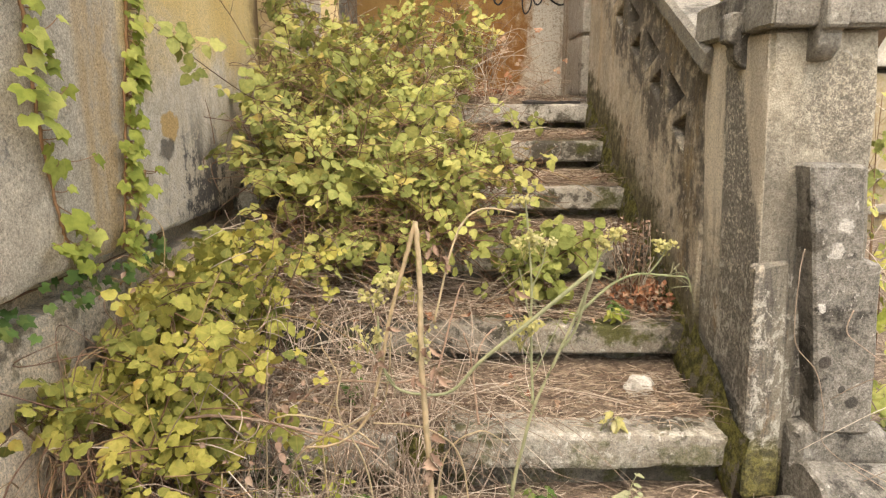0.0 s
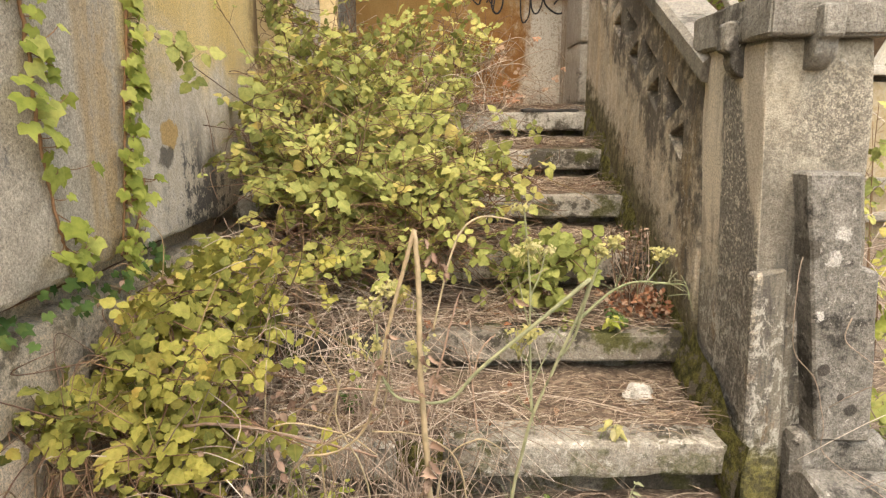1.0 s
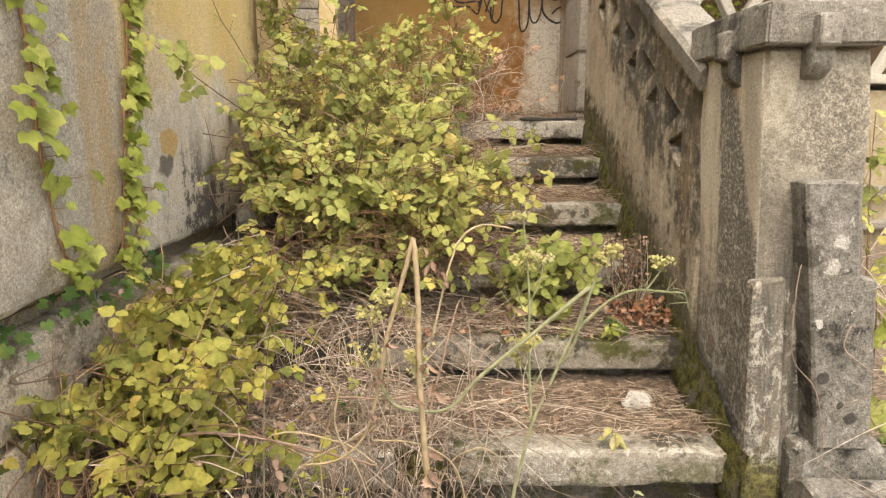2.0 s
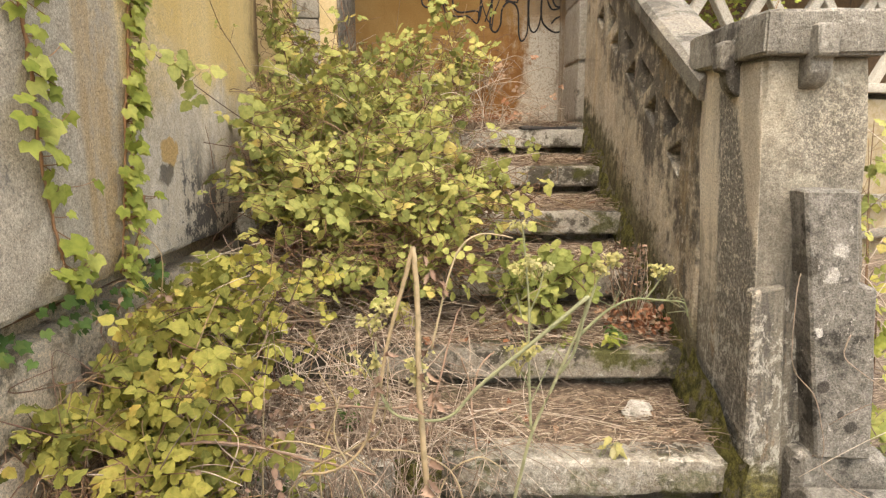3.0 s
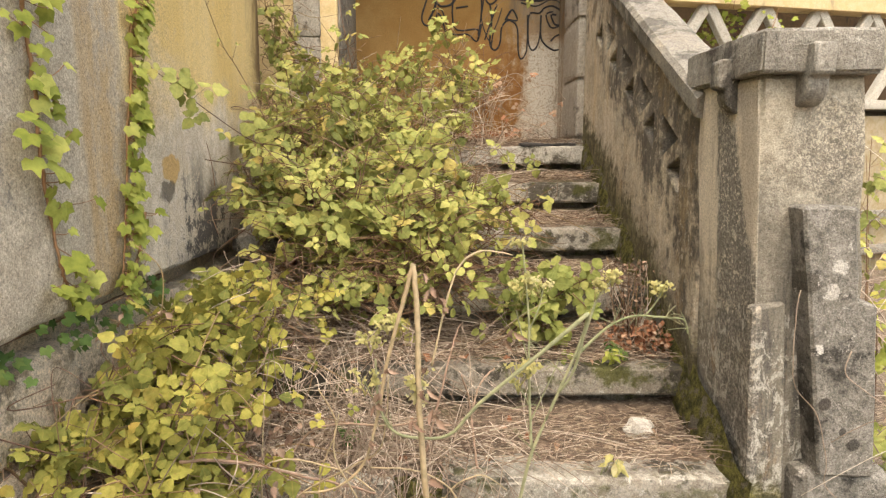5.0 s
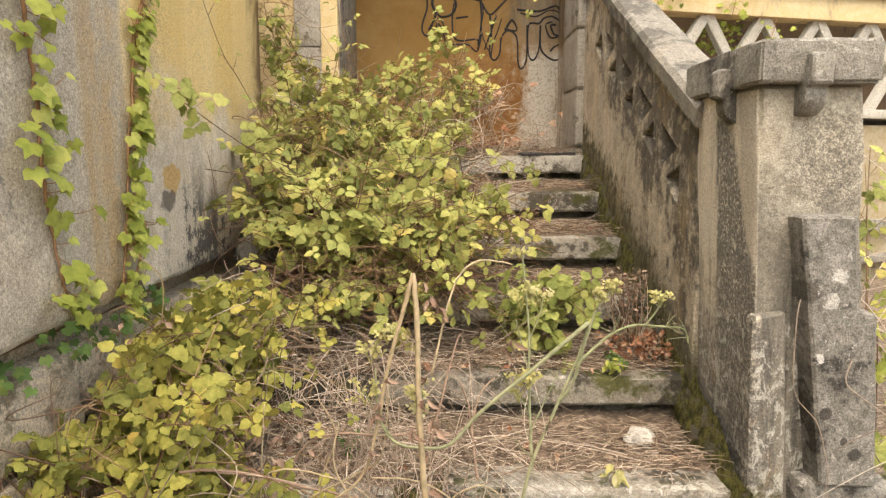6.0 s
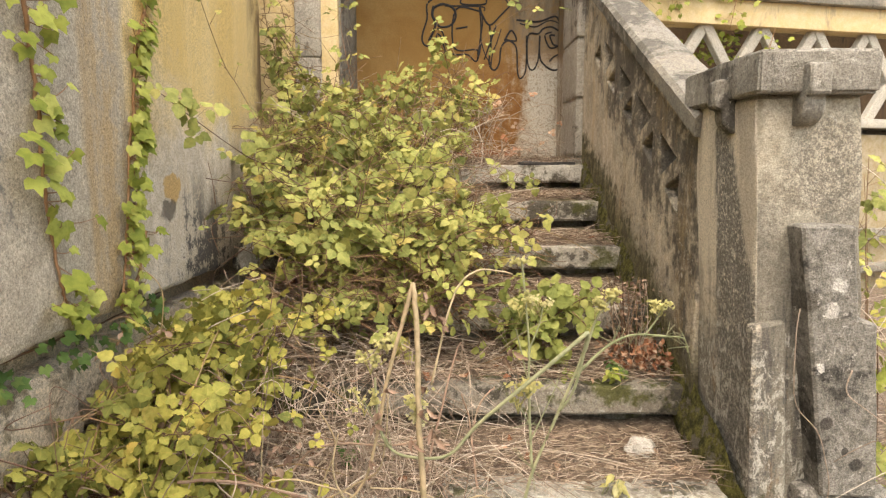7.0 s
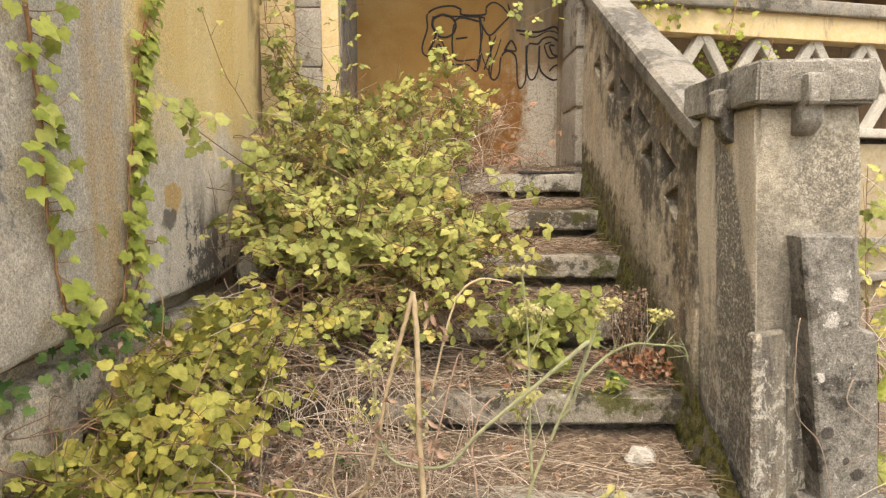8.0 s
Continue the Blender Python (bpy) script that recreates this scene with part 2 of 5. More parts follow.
def left_render():
    """Pebbly grey render of the side wall with ochre runs, old yellow paint and black mould low down."""
    m = Nodes("old_wall_render")
    y, z = m.axis(1), m.axis(2)
    big = m.noise(2.4, 6, 0.62, twist=0.5)
    run = m.noise(5.5, 7, 0.7, (1, 1, 0.10), 0.2)
    mid = m.noise(24, 8, 0.72)
    fine = m.noise(230, 3, 0.75)
    grain = m.noise(110, 4, 0.7)
    col = m.mix(m.step(mid, 0.35, 0.68), (0.365, 0.31, 0.228), (0.50, 0.437, 0.328))
    wob = m.math("MULTIPLY", m.math("SUBTRACT", run, 0.5), 0.4)
    yy = m.math("ADD", y, wob)
    band = m.math("MULTIPLY", m.step(yy, 1.44, 1.56), m.step(yy, 1.60, 1.67, 1.0, 0.0))
    col = m.mix(m.math("MULTIPLY", m.math("MULTIPLY", band, 0.68), m.step(m.math("ADD", run, m.math("MULTIPLY", m.math("SUBTRACT", mid, 0.5), 0.6)), 0.40, 0.6)), col, (0.38, 0.25, 0.10))
    pale = m.step(yy, 1.64, 1.72)
    col = m.mix(pale, col, m.mix(m.step(mid, 0.42, 0.6), (0.50, 0.425, 0.31), (0.64, 0.56, 0.435)))
    zz = m.math("ADD", z, m.math("MULTIPLY", m.math("SUBTRACT", big, 0.5), 0.75))
    paint = m.math("MULTIPLY", m.step(yy, 1.62, 1.72), m.step(zz, 0.98, 1.24))
    col = m.mix(m.math("MULTIPLY", paint, m.step(mid, 0.30, 0.44, 0.55, 1.0)), col, m.mix(m.step(run, 0.35, 0.65), (0.62, 0.44, 0.165), (0.67, 0.51, 0.24)))
    mould = m.math("MULTIPLY", m.step(yy, 1.70, 2.0), m.step(zz, 1.02, 0.76))
    mould = m.math("MULTIPLY", mould, m.step(m.math("ADD", m.math("MULTIPLY", run, 0.5), m.math("ADD", m.math("MULTIPLY", mid, 0.6), m.math("MULTIPLY", grain, 0.25))), 0.635, 0.70))
    col = m.mix(m.math("MULTIPLY", mould, 0.9), col, (0.055, 0.05, 0.045))
    dy, dz = m.math("MULTIPLY", m.math("SUBTRACT", y, 1.918), 0.62), m.math("MULTIPLY", m.math("SUBTRACT", z, 0.912), 0.95)
    far = m.math("ADD", m.math("SQRT", m.math("ADD", m.math("MULTIPLY", dy, dy), m.math("MULTIPLY", dz, dz))), m.math("MULTIPLY", m.math("SUBTRACT", mid, 0.5), 0.05))
    col = m.mix(m.step(far, 0.042, 0.036), col, (0.50, 0.335, 0.14))
    dz = m.math("MULTIPLY", m.math("SUBTRACT", z, 0.848), 0.8)
    dy = m.math("MULTIPLY", m.math("SUBTRACT", y, 1.885), 0.6)
    far = m.math("ADD", m.math("SQRT", m.math("ADD", m.math("MULTIPLY", dy, dy), m.math("MULTIPLY", dz, dz))), m.math("MULTIPLY", m.math("SUBTRACT", mid, 0.5), 0.06))
    col = m.mix(m.step(far, 0.032, 0.022, 0.0, 0.85), col, (0.12, 0.10, 0.075))
    edge = m.step(yy, 2.72, 2.92)
    col = m.mix(m.math("MULTIPLY", edge, m.step(big, 0.35, 0.55)), col, (0.16, 0.105, 0.05))
    drk = m.step(m.math("ADD", big, m.math("MULTIPLY", mid, 0.4)), 0.74, 0.86)
    col = m.mix(m.math("MULTIPLY", drk, m.step(yy, 1.5, 1.3)), col, (0.13, 0.125, 0.11))
    col = m.mix(0.7, col, m.ramp(fine, [(0.34, (0.42, 0.41, 0.39)), (0.5, (1.0, 1.0, 1.0)), (0.64, (1.4, 1.38, 1.33))]), "MULTIPLY")
    col = m.mix(m.math("MULTIPLY", m.step(yy, 1.75, 1.6, 0.3, 1.0), 0.5), col, m.ramp(grain, [(0.36, (0.55, 0.53, 0.5)), (0.5, (1.0, 1.0, 1.0)), (0.63, (1.4, 1.38, 1.34))]), "MULTIPLY")
    pebble = m.cells(190)
    col = m.mix(m.math("MULTIPLY", m.step(pebble, 0.22, 0.10), m.step(m.noise(60, 3, 0.6), 0.46, 0.60, 0.0, 0.4)), col, (0.55, 0.51, 0.43))
    n = m.bump(mid, 0.35, 0.012)
    n = m.bump(m.step(pebble, 0.0, 0.5, 1.0, 0.0), 0.3, 0.003, n)
    n = m.bump(grain, 0.45, 0.004, n)
    n = m.bump(fine, 0.5, 0.003, n)
    return m.done(col, 0.95, n, 0.15)


def porch_paint():
    """Ochre wall paint in the porch: brown damp in the middle, bare pale plaster low on one side."""
    m = Nodes("porch_ochre_paint")
    x, z = m.axis(0), m.axis(2)
    big = m.noise(2.0, 6, 0.65, twist=0.8)
    run = m.noise(5.0, 7, 0.7, (1, 1, 0.2), 0.4)
    mid = m.noise(20, 8, 0.7)
    fine = m.noise(160, 3, 0.6)
    col = m.mix(m.step(big, 0.35, 0.65), (0.25, 0.14, 0.038), (0.31, 0.19, 0.066))
    xx = m.math("ADD", x, m.math("MULTIPLY", m.math("SUBTRACT", run, 0.5), 0.6))
    zz = m.math("ADD", z, m.math("MULTIPLY", m.math("SUBTRACT", big, 0.5), 0.5))
    damp = m.math("MULTIPLY", m.step(xx, -0.05, 0.3), m.step(zz, 1.78, 1.45))
    col = m.mix(m.math("MULTIPLY", damp, 0.85), col, m.mix(m.step(mid, 0.4, 0.6), (0.20, 0.085, 0.02), (0.27, 0.13, 0.04)))
    bare = m.math("MULTIPLY", m.step(m.math("ADD", xx, m.math("MULTIPLY", m.math("SUBTRACT", mid, 0.5), 0.3)), 0.36, 0.54), m.step(zz, 1.75, 1.55))
    bare = m.math("MULTIPLY", bare, m.step(mid, 0.30, 0.42))
    flecks = m.math("ADD", m.math("MULTIPLY", m.noise(85, 6, 0.78), 0.7), m.math("MULTIPLY", run, 0.3))
    col = m.mix(bare, col, m.mix(m.step(run, 0.50, 0.64), (0.54, 0.49, 0.39), (0.36, 0.30, 0.22)))
    col = m.mix(m.math("MULTIPLY", m.math("MULTIPLY", m.step(xx, 0.28, 0.46), m.step(zz, 1.9, 1.7)), m.step(flecks, 0.49, 0.57, 0.0, 0.6)), col, (0.17, 0.115, 0.075))
    upper = m.math("MULTIPLY", m.step(xx, 0.36, 0.5), m.step(zz, 1.62, 1.78))
    col = m.mix(m.math("MULTIPLY", upper, m.step(mid, 0.40, 0.52, 0.45, 0.9)), col, m.mix(m.step(run, 0.42, 0.6), (0.26, 0.205, 0.135), (0.13, 0.105, 0.075)))
    col = m.mix(0.45, col, m.ramp(fine, [(0.36, (0.72, 0.71, 0.69)), (0.64, (1.2, 1.2, 1.18))]), "MULTIPLY")
    return m.done(col, 0.85, m.bump(m.math("ADD", mid, m.math("MULTIPLY", fine, 0.3)), 0.35, 0.008), 0.25)


def plaster(name, a, b, stain):
    m = Nodes(name)
    run = m.noise(4.0, 6, 0.7, (1, 1, 0.2), 0.4)
    mid = m.noise(18, 7, 0.7)
    fine = m.noise(170, 3, 0.6)
    col = m.mix(m.step(mid, 0.35, 0.65), a, b)
    col = m.mix(m.step(m.math("ADD", run, m.math("MULTIPLY", mid, 0.25)), 0.68, 0.8), col, stain)
    col = m.mix(0.4, col, m.ramp(fine, [(0.36, (0.72, 0.71, 0.69)), (0.64, (1.2, 1.2, 1.18))]), "MULTIPLY")
    return m.done(col, 0.9, m.bump(m.math("ADD", mid, fine), 0.4, 0.006), 0.2)


WALL = left_render()
PORCH = porch_paint()
YELLOW = plaster("yellow_wall_paint", (0.60, 0.455, 0.225), (0.66, 0.525, 0.30), (0.36, 0.27, 0.16))
# dark brown that holds the shade of the room behind the bars
SHADE_BROWN = plaster("room_shade_brown", (0.12, 0.075, 0.04), (0.16, 0.10, 0.05), (0.07, 0.045, 0.03))
GRIMY = plaster("grimy_yellow_render", (0.29, 0.225, 0.12), (0.36, 0.30, 0.20), (0.17, 0.14, 0.095))
CEIL = plaster("porch_ceiling_plaster", (0.55, 0.50, 0.42), (0.62, 0.58, 0.5), (0.35, 0.3, 0.24))


def soil_material():
    m = Nodes("needle_covered_soil")
    big = m.noise(3.5, 6, 0.65)
    mid = m.noise(38, 8, 0.75)
    strand = m.noise(90, 4, 0.7, (0.35, 1.0, 1.0), 1.2)
    col = m.mix(m.step(mid, 0.35, 0.65), (0.095, 0.07, 0.048), (0.22, 0.165, 0.118))
    col = m.mix(m.step(strand, 0.52, 0.62), col, (0.36, 0.285, 0.20))
    col = m.mix(m.math("MULTIPLY", m.step(big, 0.56, 0.7), 0.5), col, (0.10, 0.10, 0.035))
    return m.done(col, 0.95, m.bump(m.math("ADD", mid, strand), 0.9, 0.012), 0.15)


SOIL = soil_material()


def moss_material():
    m = Nodes("dark_moss")
    mid = m.noise(34, 8, 0.75)
    fine = m.noise(260, 3, 0.7)
    col = m.mix(m.step(mid, 0.38, 0.64), (0.05, 0.047, 0.02), (0.18, 0.165, 0.048))
    col = m.mix(m.step(m.noise(16, 7, 0.75), 0.5, 0.58), col, (0.15, 0.13, 0.10))
    col = m.mix(0.7, col, m.ramp(fine, [(0.36, (0.5, 0.5, 0.45)), (0.62, (1.4, 1.4, 1.3))]), "MULTIPLY")
    return m.done(col, 0.98, m.bump(m.math("ADD", mid, fine), 1.0, 0.012), 0.1)


MOSS = moss_material()


def plant(name, stops, through_light=0.25, rough=0.66, grain=60.0, spec=0.10):
    """Leaf or stalk: its colour differs from piece to piece; some light passes through."""
    m = Nodes(name)
    isl = m.t.nodes.new("ShaderNodeNewGeometry").outputs["Random Per Island"]
    obj = m.t.nodes.new("ShaderNodeObjectInfo").outputs["Random"]
    if through_light:
        tone = m.t.nodes.new("ShaderNodeAttribute")
        tone.attribute_name = "tone"
        isl = m.math("ADD", m.math("MULTIPLY", isl, 0.22), tone.outputs["Fac"])
    pick = m.math("FRACT", m.math("ADD", isl, obj))
    if through_light:
        pick = m.math("ADD", m.math("MULTIPLY", pick, 0.84), m.math("MULTIPLY", m.noise(34, 3, 0.6), 0.16))
    col = m.ramp(pick, stops)
    mid = m.noise(grain, 4, 0.6)
    col = m.mix(0.5, col, m.ramp(mid, [(0.36, (0.55, 0.6, 0.5)), (0.5, (1.0, 1.0, 1.0)), (0.64, (1.3, 1.25, 1.2))]), "MULTIPLY")
    if through_light:
        at = m.t.nodes.new("ShaderNodeAttribute")
        at.attribute_name = "rib"
        col = m.mix(m.step(at.outputs["Fac"], 0.86, 1.0, 0.0, 0.12), col, tuple(min(1.0, c * 1.5 + 0.06) for c in stops[-2][1]))
        blot = m.noise(140, 4, 0.7)
        col = m.mix(m.step(blot, 0.60, 0.68, 0.0, 0.45), col, tuple(c * 0.7 for c in stops[-1][1]))
    m.done(col, rough, m.bump(mid, 0.3, 0.003), spec)
    if through_light:
        tr = m.t.nodes.new("ShaderNodeBsdfTranslucent")
        m.put(tr.inputs[0], col)
        mx = m.t.nodes.new("ShaderNodeMixShader")
        mx.inputs[0].default_value = through_light
        m.put(mx.inputs[1], m.bsdf.outputs[0])
        m.put(mx.inputs[2], tr.outputs[0])
        m.put(m.t.nodes["Material Output"].inputs[0], mx.outputs[0])
    return m.mat


BRAMBLE_LEAF = plant("bramble_leaf", [(0.0, (0.120, 0.138, 0.042)), (0.25, (0.245, 0.262, 0.074)), (0.6, (0.340, 0.342, 0.098)), (0.83, (0.385, 0.362, 0.112)), (0.92, (0.420, 0.330, 0.096)), (1.0, (0.330, 0.205, 0.115))])
YELLOW_LEAF = plant("yellowing_bramble_leaf", [(0.0, (0.090, 0.106, 0.028)), (0.33, (0.230, 0.228, 0.052)), (0.64, (0.345, 0.320, 0.072)), (0.88, (0.385, 0.338, 0.082)), (0.96, (0.440, 0.300, 0.072)), (1.0, (0.340, 0.175, 0.095))])
IVY_LEAF = plant("ivy_leaf", [(0.0, (0.150, 0.180, 0.030)), (0.35, (0.250, 0.275, 0.048)), (0.75, (0.360, 0.375, 0.080)), (1.0, (0.440, 0.430, 0.120))], 0.3)
SHOOT_LEAF = plant("fresh_bramble_leaf", [(0.0, (0.160, 0.185, 0.050)), (0.5, (0.250, 0.270, 0.074)), (1.0, (0.370, 0.360, 0.115))])
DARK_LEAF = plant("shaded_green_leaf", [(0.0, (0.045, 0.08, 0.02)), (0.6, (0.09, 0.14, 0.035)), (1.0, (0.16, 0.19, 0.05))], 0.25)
DEAD_LEAF = plant("dead_leaf", [(0.0, (0.18, 0.075, 0.038)), (0.5, (0.29, 0.135, 0.07)), (0.9, (0.36, 0.26, 0.175)), (1.0, (0.40, 0.31, 0.22))], 0.1, 0.8)
WITHERED = plant("withered_leaf", [(0.0, (0.15, 0.095, 0.065)), (0.5, (0.25, 0.165, 0.115)), (1.0, (0.36, 0.26, 0.185))], 0.1, 0.8)
STRAW = plant("dry_straw", [(0.0, (0.17, 0.12, 0.085)), (0.4, (0.29, 0.22, 0.16)), (0.8, (0.44, 0.355, 0.27)), (1.0, (0.55, 0.475, 0.38))], 0.0, 0.8)
NEEDLE = plant("pine_needle", [(0.0, (0.11, 0.07, 0.048)), (0.4, (0.24, 0.17, 0.12)), (0.75, (0.42, 0.33, 0.235)), (1.0, (0.58, 0.49, 0.38))], 0.0, 0.8)
CANE = plant("bramble_cane", [(0.0, (0.11, 0.06, 0.04)), (0.6, (0.20, 0.12, 0.07)), (1.0, (0.28, 0.20, 0.10))], 0.0, 0.7)
TWIG = plant("ivy_stem", [(0.0, (0.20, 0.11, 0.055)), (1.0, (0.32, 0.18, 0.09))], 0.0, 0.8)
FENNEL = plant("fennel_green", [(0.0, (0.21, 0.225, 0.11)), (0.6, (0.26, 0.27, 0.15)), (1.0, (0.31, 0.30, 0.17))], 0.1)
FLOWER = plant("fennel_flower", [(0.0, (0.36, 0.33, 0.12)), (0.6, (0.43, 0.39, 0.16)), (1.0, (0.47, 0.43, 0.25))], 0.3)
STALK = plant("dead_stalk", [(0.0, (0.34, 0.26, 0.15)), (1.0, (0.43, 0.35, 0.22))], 0.0, 0.7)


def plain(name, color, rough=0.8):
    m = Nodes(name)
    f = m.noise(70, 5, 0.65)
    return m.done(m.mix(m.step(f, 0.35, 0.7), color, tuple(min(1, c * 1.3 + 0.01) for c in color)), rough, m.bump(f, 0.3, 0.004))


SPRAY = plain("black_spray_paint", (0.018, 0.016, 0.015), 0.6)
CHALK = concrete("pale_rock", (0.48, 0.45, 0.385), (0.25, 0.225, 0.175), (0.58, 0.55, 0.48), 0.56, 0.6, spots=False, streaks=0.1)
CLOTH = plain("dark_matting", (0.06, 0.055, 0.05), 0.95)

# ---- builders ----


def thing(name, base, label, category, group="", kind=""):
    ob = new(name)
    ob.location = base
    ob.empty_display_size = 0.1
    return tagged(ob, label, category, group, kind)


def origin(ob):
    """Where a thing or part has its own origin in the world."""
    v = Vector(ob.location)
    while ob.parent:
        ob = ob.parent
        v = v + ob.location
    return v


def finish(name, bm, material, smooth=True):
    me = bpy.data.meshes.new(name)
    bm.to_mesh(me)
    bm.free()
    me.materials.append(material)
    if smooth:
        me.shade_smooth()
        me.set_sharp_from_angle(angle=radians(32))
    return me


def part(name, bm, material, parent=None, label="", smooth=True, kind=""):
    """Links a bmesh, given in world metres, as one mesh under its parent."""
    if parent:
        bmesh.ops.translate(bm, verts=bm.verts, vec=-origin(parent))
    ob = new(name, finish(name, bm, material, smooth))
    ob.parent = parent
    return tagged(ob, label, kind=kind)


def raw(name, verts, faces, material, parent=None, label="", kind="", smooth=True):
    """The same from lists of corners and faces."""
    me = bpy.data.meshes.new(name)
    v = np.asarray(verts, float).reshape(-1, 3)
    if parent:
        v = v - np.array(origin(parent))
    me.from_pydata(v.tolist(), [], faces)
    me.materials.append(material)
    if smooth:
        me.shade_smooth()
    ob = new(name, me)
    ob.parent = parent
    return tagged(ob, label, kind=kind)


def block(x0, x1, y0, y1, z0, z1, bevel=0.012, cell=0.06, rough=0.006, seed=0, top_wear=0.0):
    """A worn block: bevelled edges, a fine net of faces, uneven surface."""
    bm = bmesh.new()
    bmesh.ops.create_cube(bm, size=1.0)
    bmesh.ops.scale(bm, vec=(x1 - x0, y1 - y0, z1 - z0), verts=bm.verts)
    bmesh.ops.translate(bm, vec=((x0 + x1) / 2, (y0 + y1) / 2, (z0 + z1) / 2), verts=bm.verts)
    for axis, size in enumerate((x1 - x0, y1 - y0, z1 - z0)):
        lo = (x0, y0, z0)[axis]
        n = min(60, int(size / cell))
        for i in range(1, n):
            co = Vector((0, 0, 0))
            co[axis] = lo + size * i / n
            no = Vector((0, 0, 0))
            no[axis] = 1
            bmesh.ops.bisect_plane(bm, geom=bm.verts[:] + bm.edges[:] + bm.faces[:], plane_co=co, plane_no=no)
    sharp = [e for e in bm.edges if len(e.link_faces) == 2 and e.calc_face_angle() > 1.0]
    if bevel:
        bmesh.ops.bevel(bm, geom=sharp, offset=bevel, segments=2, profile=0.6, affect="EDGES", clamp_overlap=True)
    bm.normal_update()
    off = Vector((seed * 3.7, seed * 1.3, seed * 5.1))
    for v in bm.verts:
        d = noise.noise((v.co + off) * 9) * 0.6 + noise.noise((v.co + off) * 31) * 0.4
        edge = v.normal.x ** 4 + v.normal.y ** 4 + v.normal.z ** 4 < 0.75
        w = rough * d
        if edge and top_wear:
            w -= top_wear * max(0.0, noise.noise((v.co + off) * 6.5) + 0.15)
        v.co += v.normal * w
    return bm


def prism(outline, axis, a, b, bevel=0.0):
    """A flat outline (list of 2D corners) pushed from a to b along an axis."""
    bm = bmesh.new()

    def place(p, t):
        return (t, p[0], p[1]) if axis == "x" else (p[0], t, p[1])

    lo = [bm.verts.new(place(p, a)) for p in outline]
    hi = [bm.verts.new(place(p, b)) for p in outline]
    bm.faces.new(lo)
    bm.faces.new(hi[::-1])
    for i in range(len(outline)):
        j = (i + 1) % len(outline)
        bm.faces.new((lo[j], lo[i], hi[i], hi[j]))
    bmesh.ops.recalc_face_normals(bm, faces=bm.faces)
    if bevel:
        bmesh.ops.bevel(bm, geom=bm.edges[:], offset=bevel, segments=1, affect="EDGES", clamp_overlap=True)
    return bm


def join(*bms):
    out = bmesh.new()
    for b in bms:
        me = bpy.data.meshes.new("join")
        b.to_mesh(me)
        b.free()
        out.from_mesh(me)
        bpy.data.meshes.remove(me)
    return out


def tube(points, r0, r1, sides=5, steps=6, wobble=0.0, rng=random):
    """Corners and faces of a tapered, rounded tube through the given points."""
    p = [Vector(q) for q in points]
    path = []
    for i in range(len(p) - 1):
        a, b, c, d = p[max(i - 1, 0)], p[i], p[i + 1], p[min(i + 2, len(p) - 1)]
        for k in range(steps):
            t = k / steps
            path.append(0.5 * ((2 * b) + (c - a) * t + (2 * a - 5 * b + 4 * c - d) * t * t + (3 * b - a - 3 * c + d) * t ** 3))
    path.append(p[-1])
    verts, faces = [], []
    n = len(path)
    for i, q in enumerate(path):
        way = (path[min(i + 1, n - 1)] - path[max(i - 1, 0)]).normalized()
        side = way.cross(Vector((0.31, 0.12, 0.94)) if abs(way.z) < 0.9 else Vector((1, 0, 0))).normalized()
        up = side.cross(way)
        r = r0 + (r1 - r0) * i / max(1, n - 1)
        if wobble:
            q = q + Vector((rng.uniform(-1, 1), rng.uniform(-1, 1), rng.uniform(-1, 1))) * wobble
        for s in range(sides):
            a = 2 * math.pi * s / sides
            verts.append(q + side * (math.cos(a) * r) + up * (math.sin(a) * r))
    for i in range(n - 1):
        for s in range(sides):
            a, b = i * sides + s, i * sides + (s + 1) % sides
            faces.append((a, b, b + sides, a + sides))
    faces.append(tuple(range(sides))[::-1])
    faces.append(tuple(range((n - 1) * sides, n * sides)))
    return verts, faces


class Heap:
    """Gathers many small pieces for one joined mesh."""

    def __init__(self):
        self.v, self.f = [], []

    def add(self, verts, faces):
        n = len(self.v)
        self.v.extend(tuple(c) for c in verts)
        self.f.extend(tuple(i + n for i in q) for q in faces)

    def link(self, name, material, parent=None, label="", kind="stuff", smooth=True):
        return raw(name, self.v, self.f, material, parent, label, kind, smooth)

# ---- ground, stairs, walls ----
RISE, GOING, FIRST = 0.165, 0.352, 1.47


def nose(k):
    return FIRST + GOING * (k - 1)


def ground_height(x, y):
    h = 0.03 * noise.noise((x * 1.5, y * 1.5, 0)) + 0.012 * noise.noise((x * 9, y * 9, 3))
    if x > 1.0:
        h += 0.12 * min(1.0, (x - 1.0) / 0.6)
    return h - 0.01


def make_ground():
    xs = sorted(set([-400, -80, -20, -8, -4] + [round(-2 + 0.06 * i, 3) for i in range(67)] + [2.4, 3, 4, 6, 10, 20, 80, 400]))
    ys = sorted(set([-400, -80, -20, -6, -2] + [round(-0.4 + 0.06 * i, 3) for i in range(45)] + [2.8, 4, 7, 12, 30, 100, 400]))
    v = [(x, y, ground_height(x, y) if abs(x) < 5 and abs(y) < 5 else 0.0) for y in ys for x in xs]
    n = len(xs)
    f = [(j * n + i, j * n + i + 1, (j + 1) * n + i + 1, (j + 1) * n + i) for j in range(len(ys) - 1) for i in range(n - 1)]
    tagged(raw("ground", v, f, SOIL), "brown soil strewn with dry needles and straw", "ground", kind="structure")


make_ground()

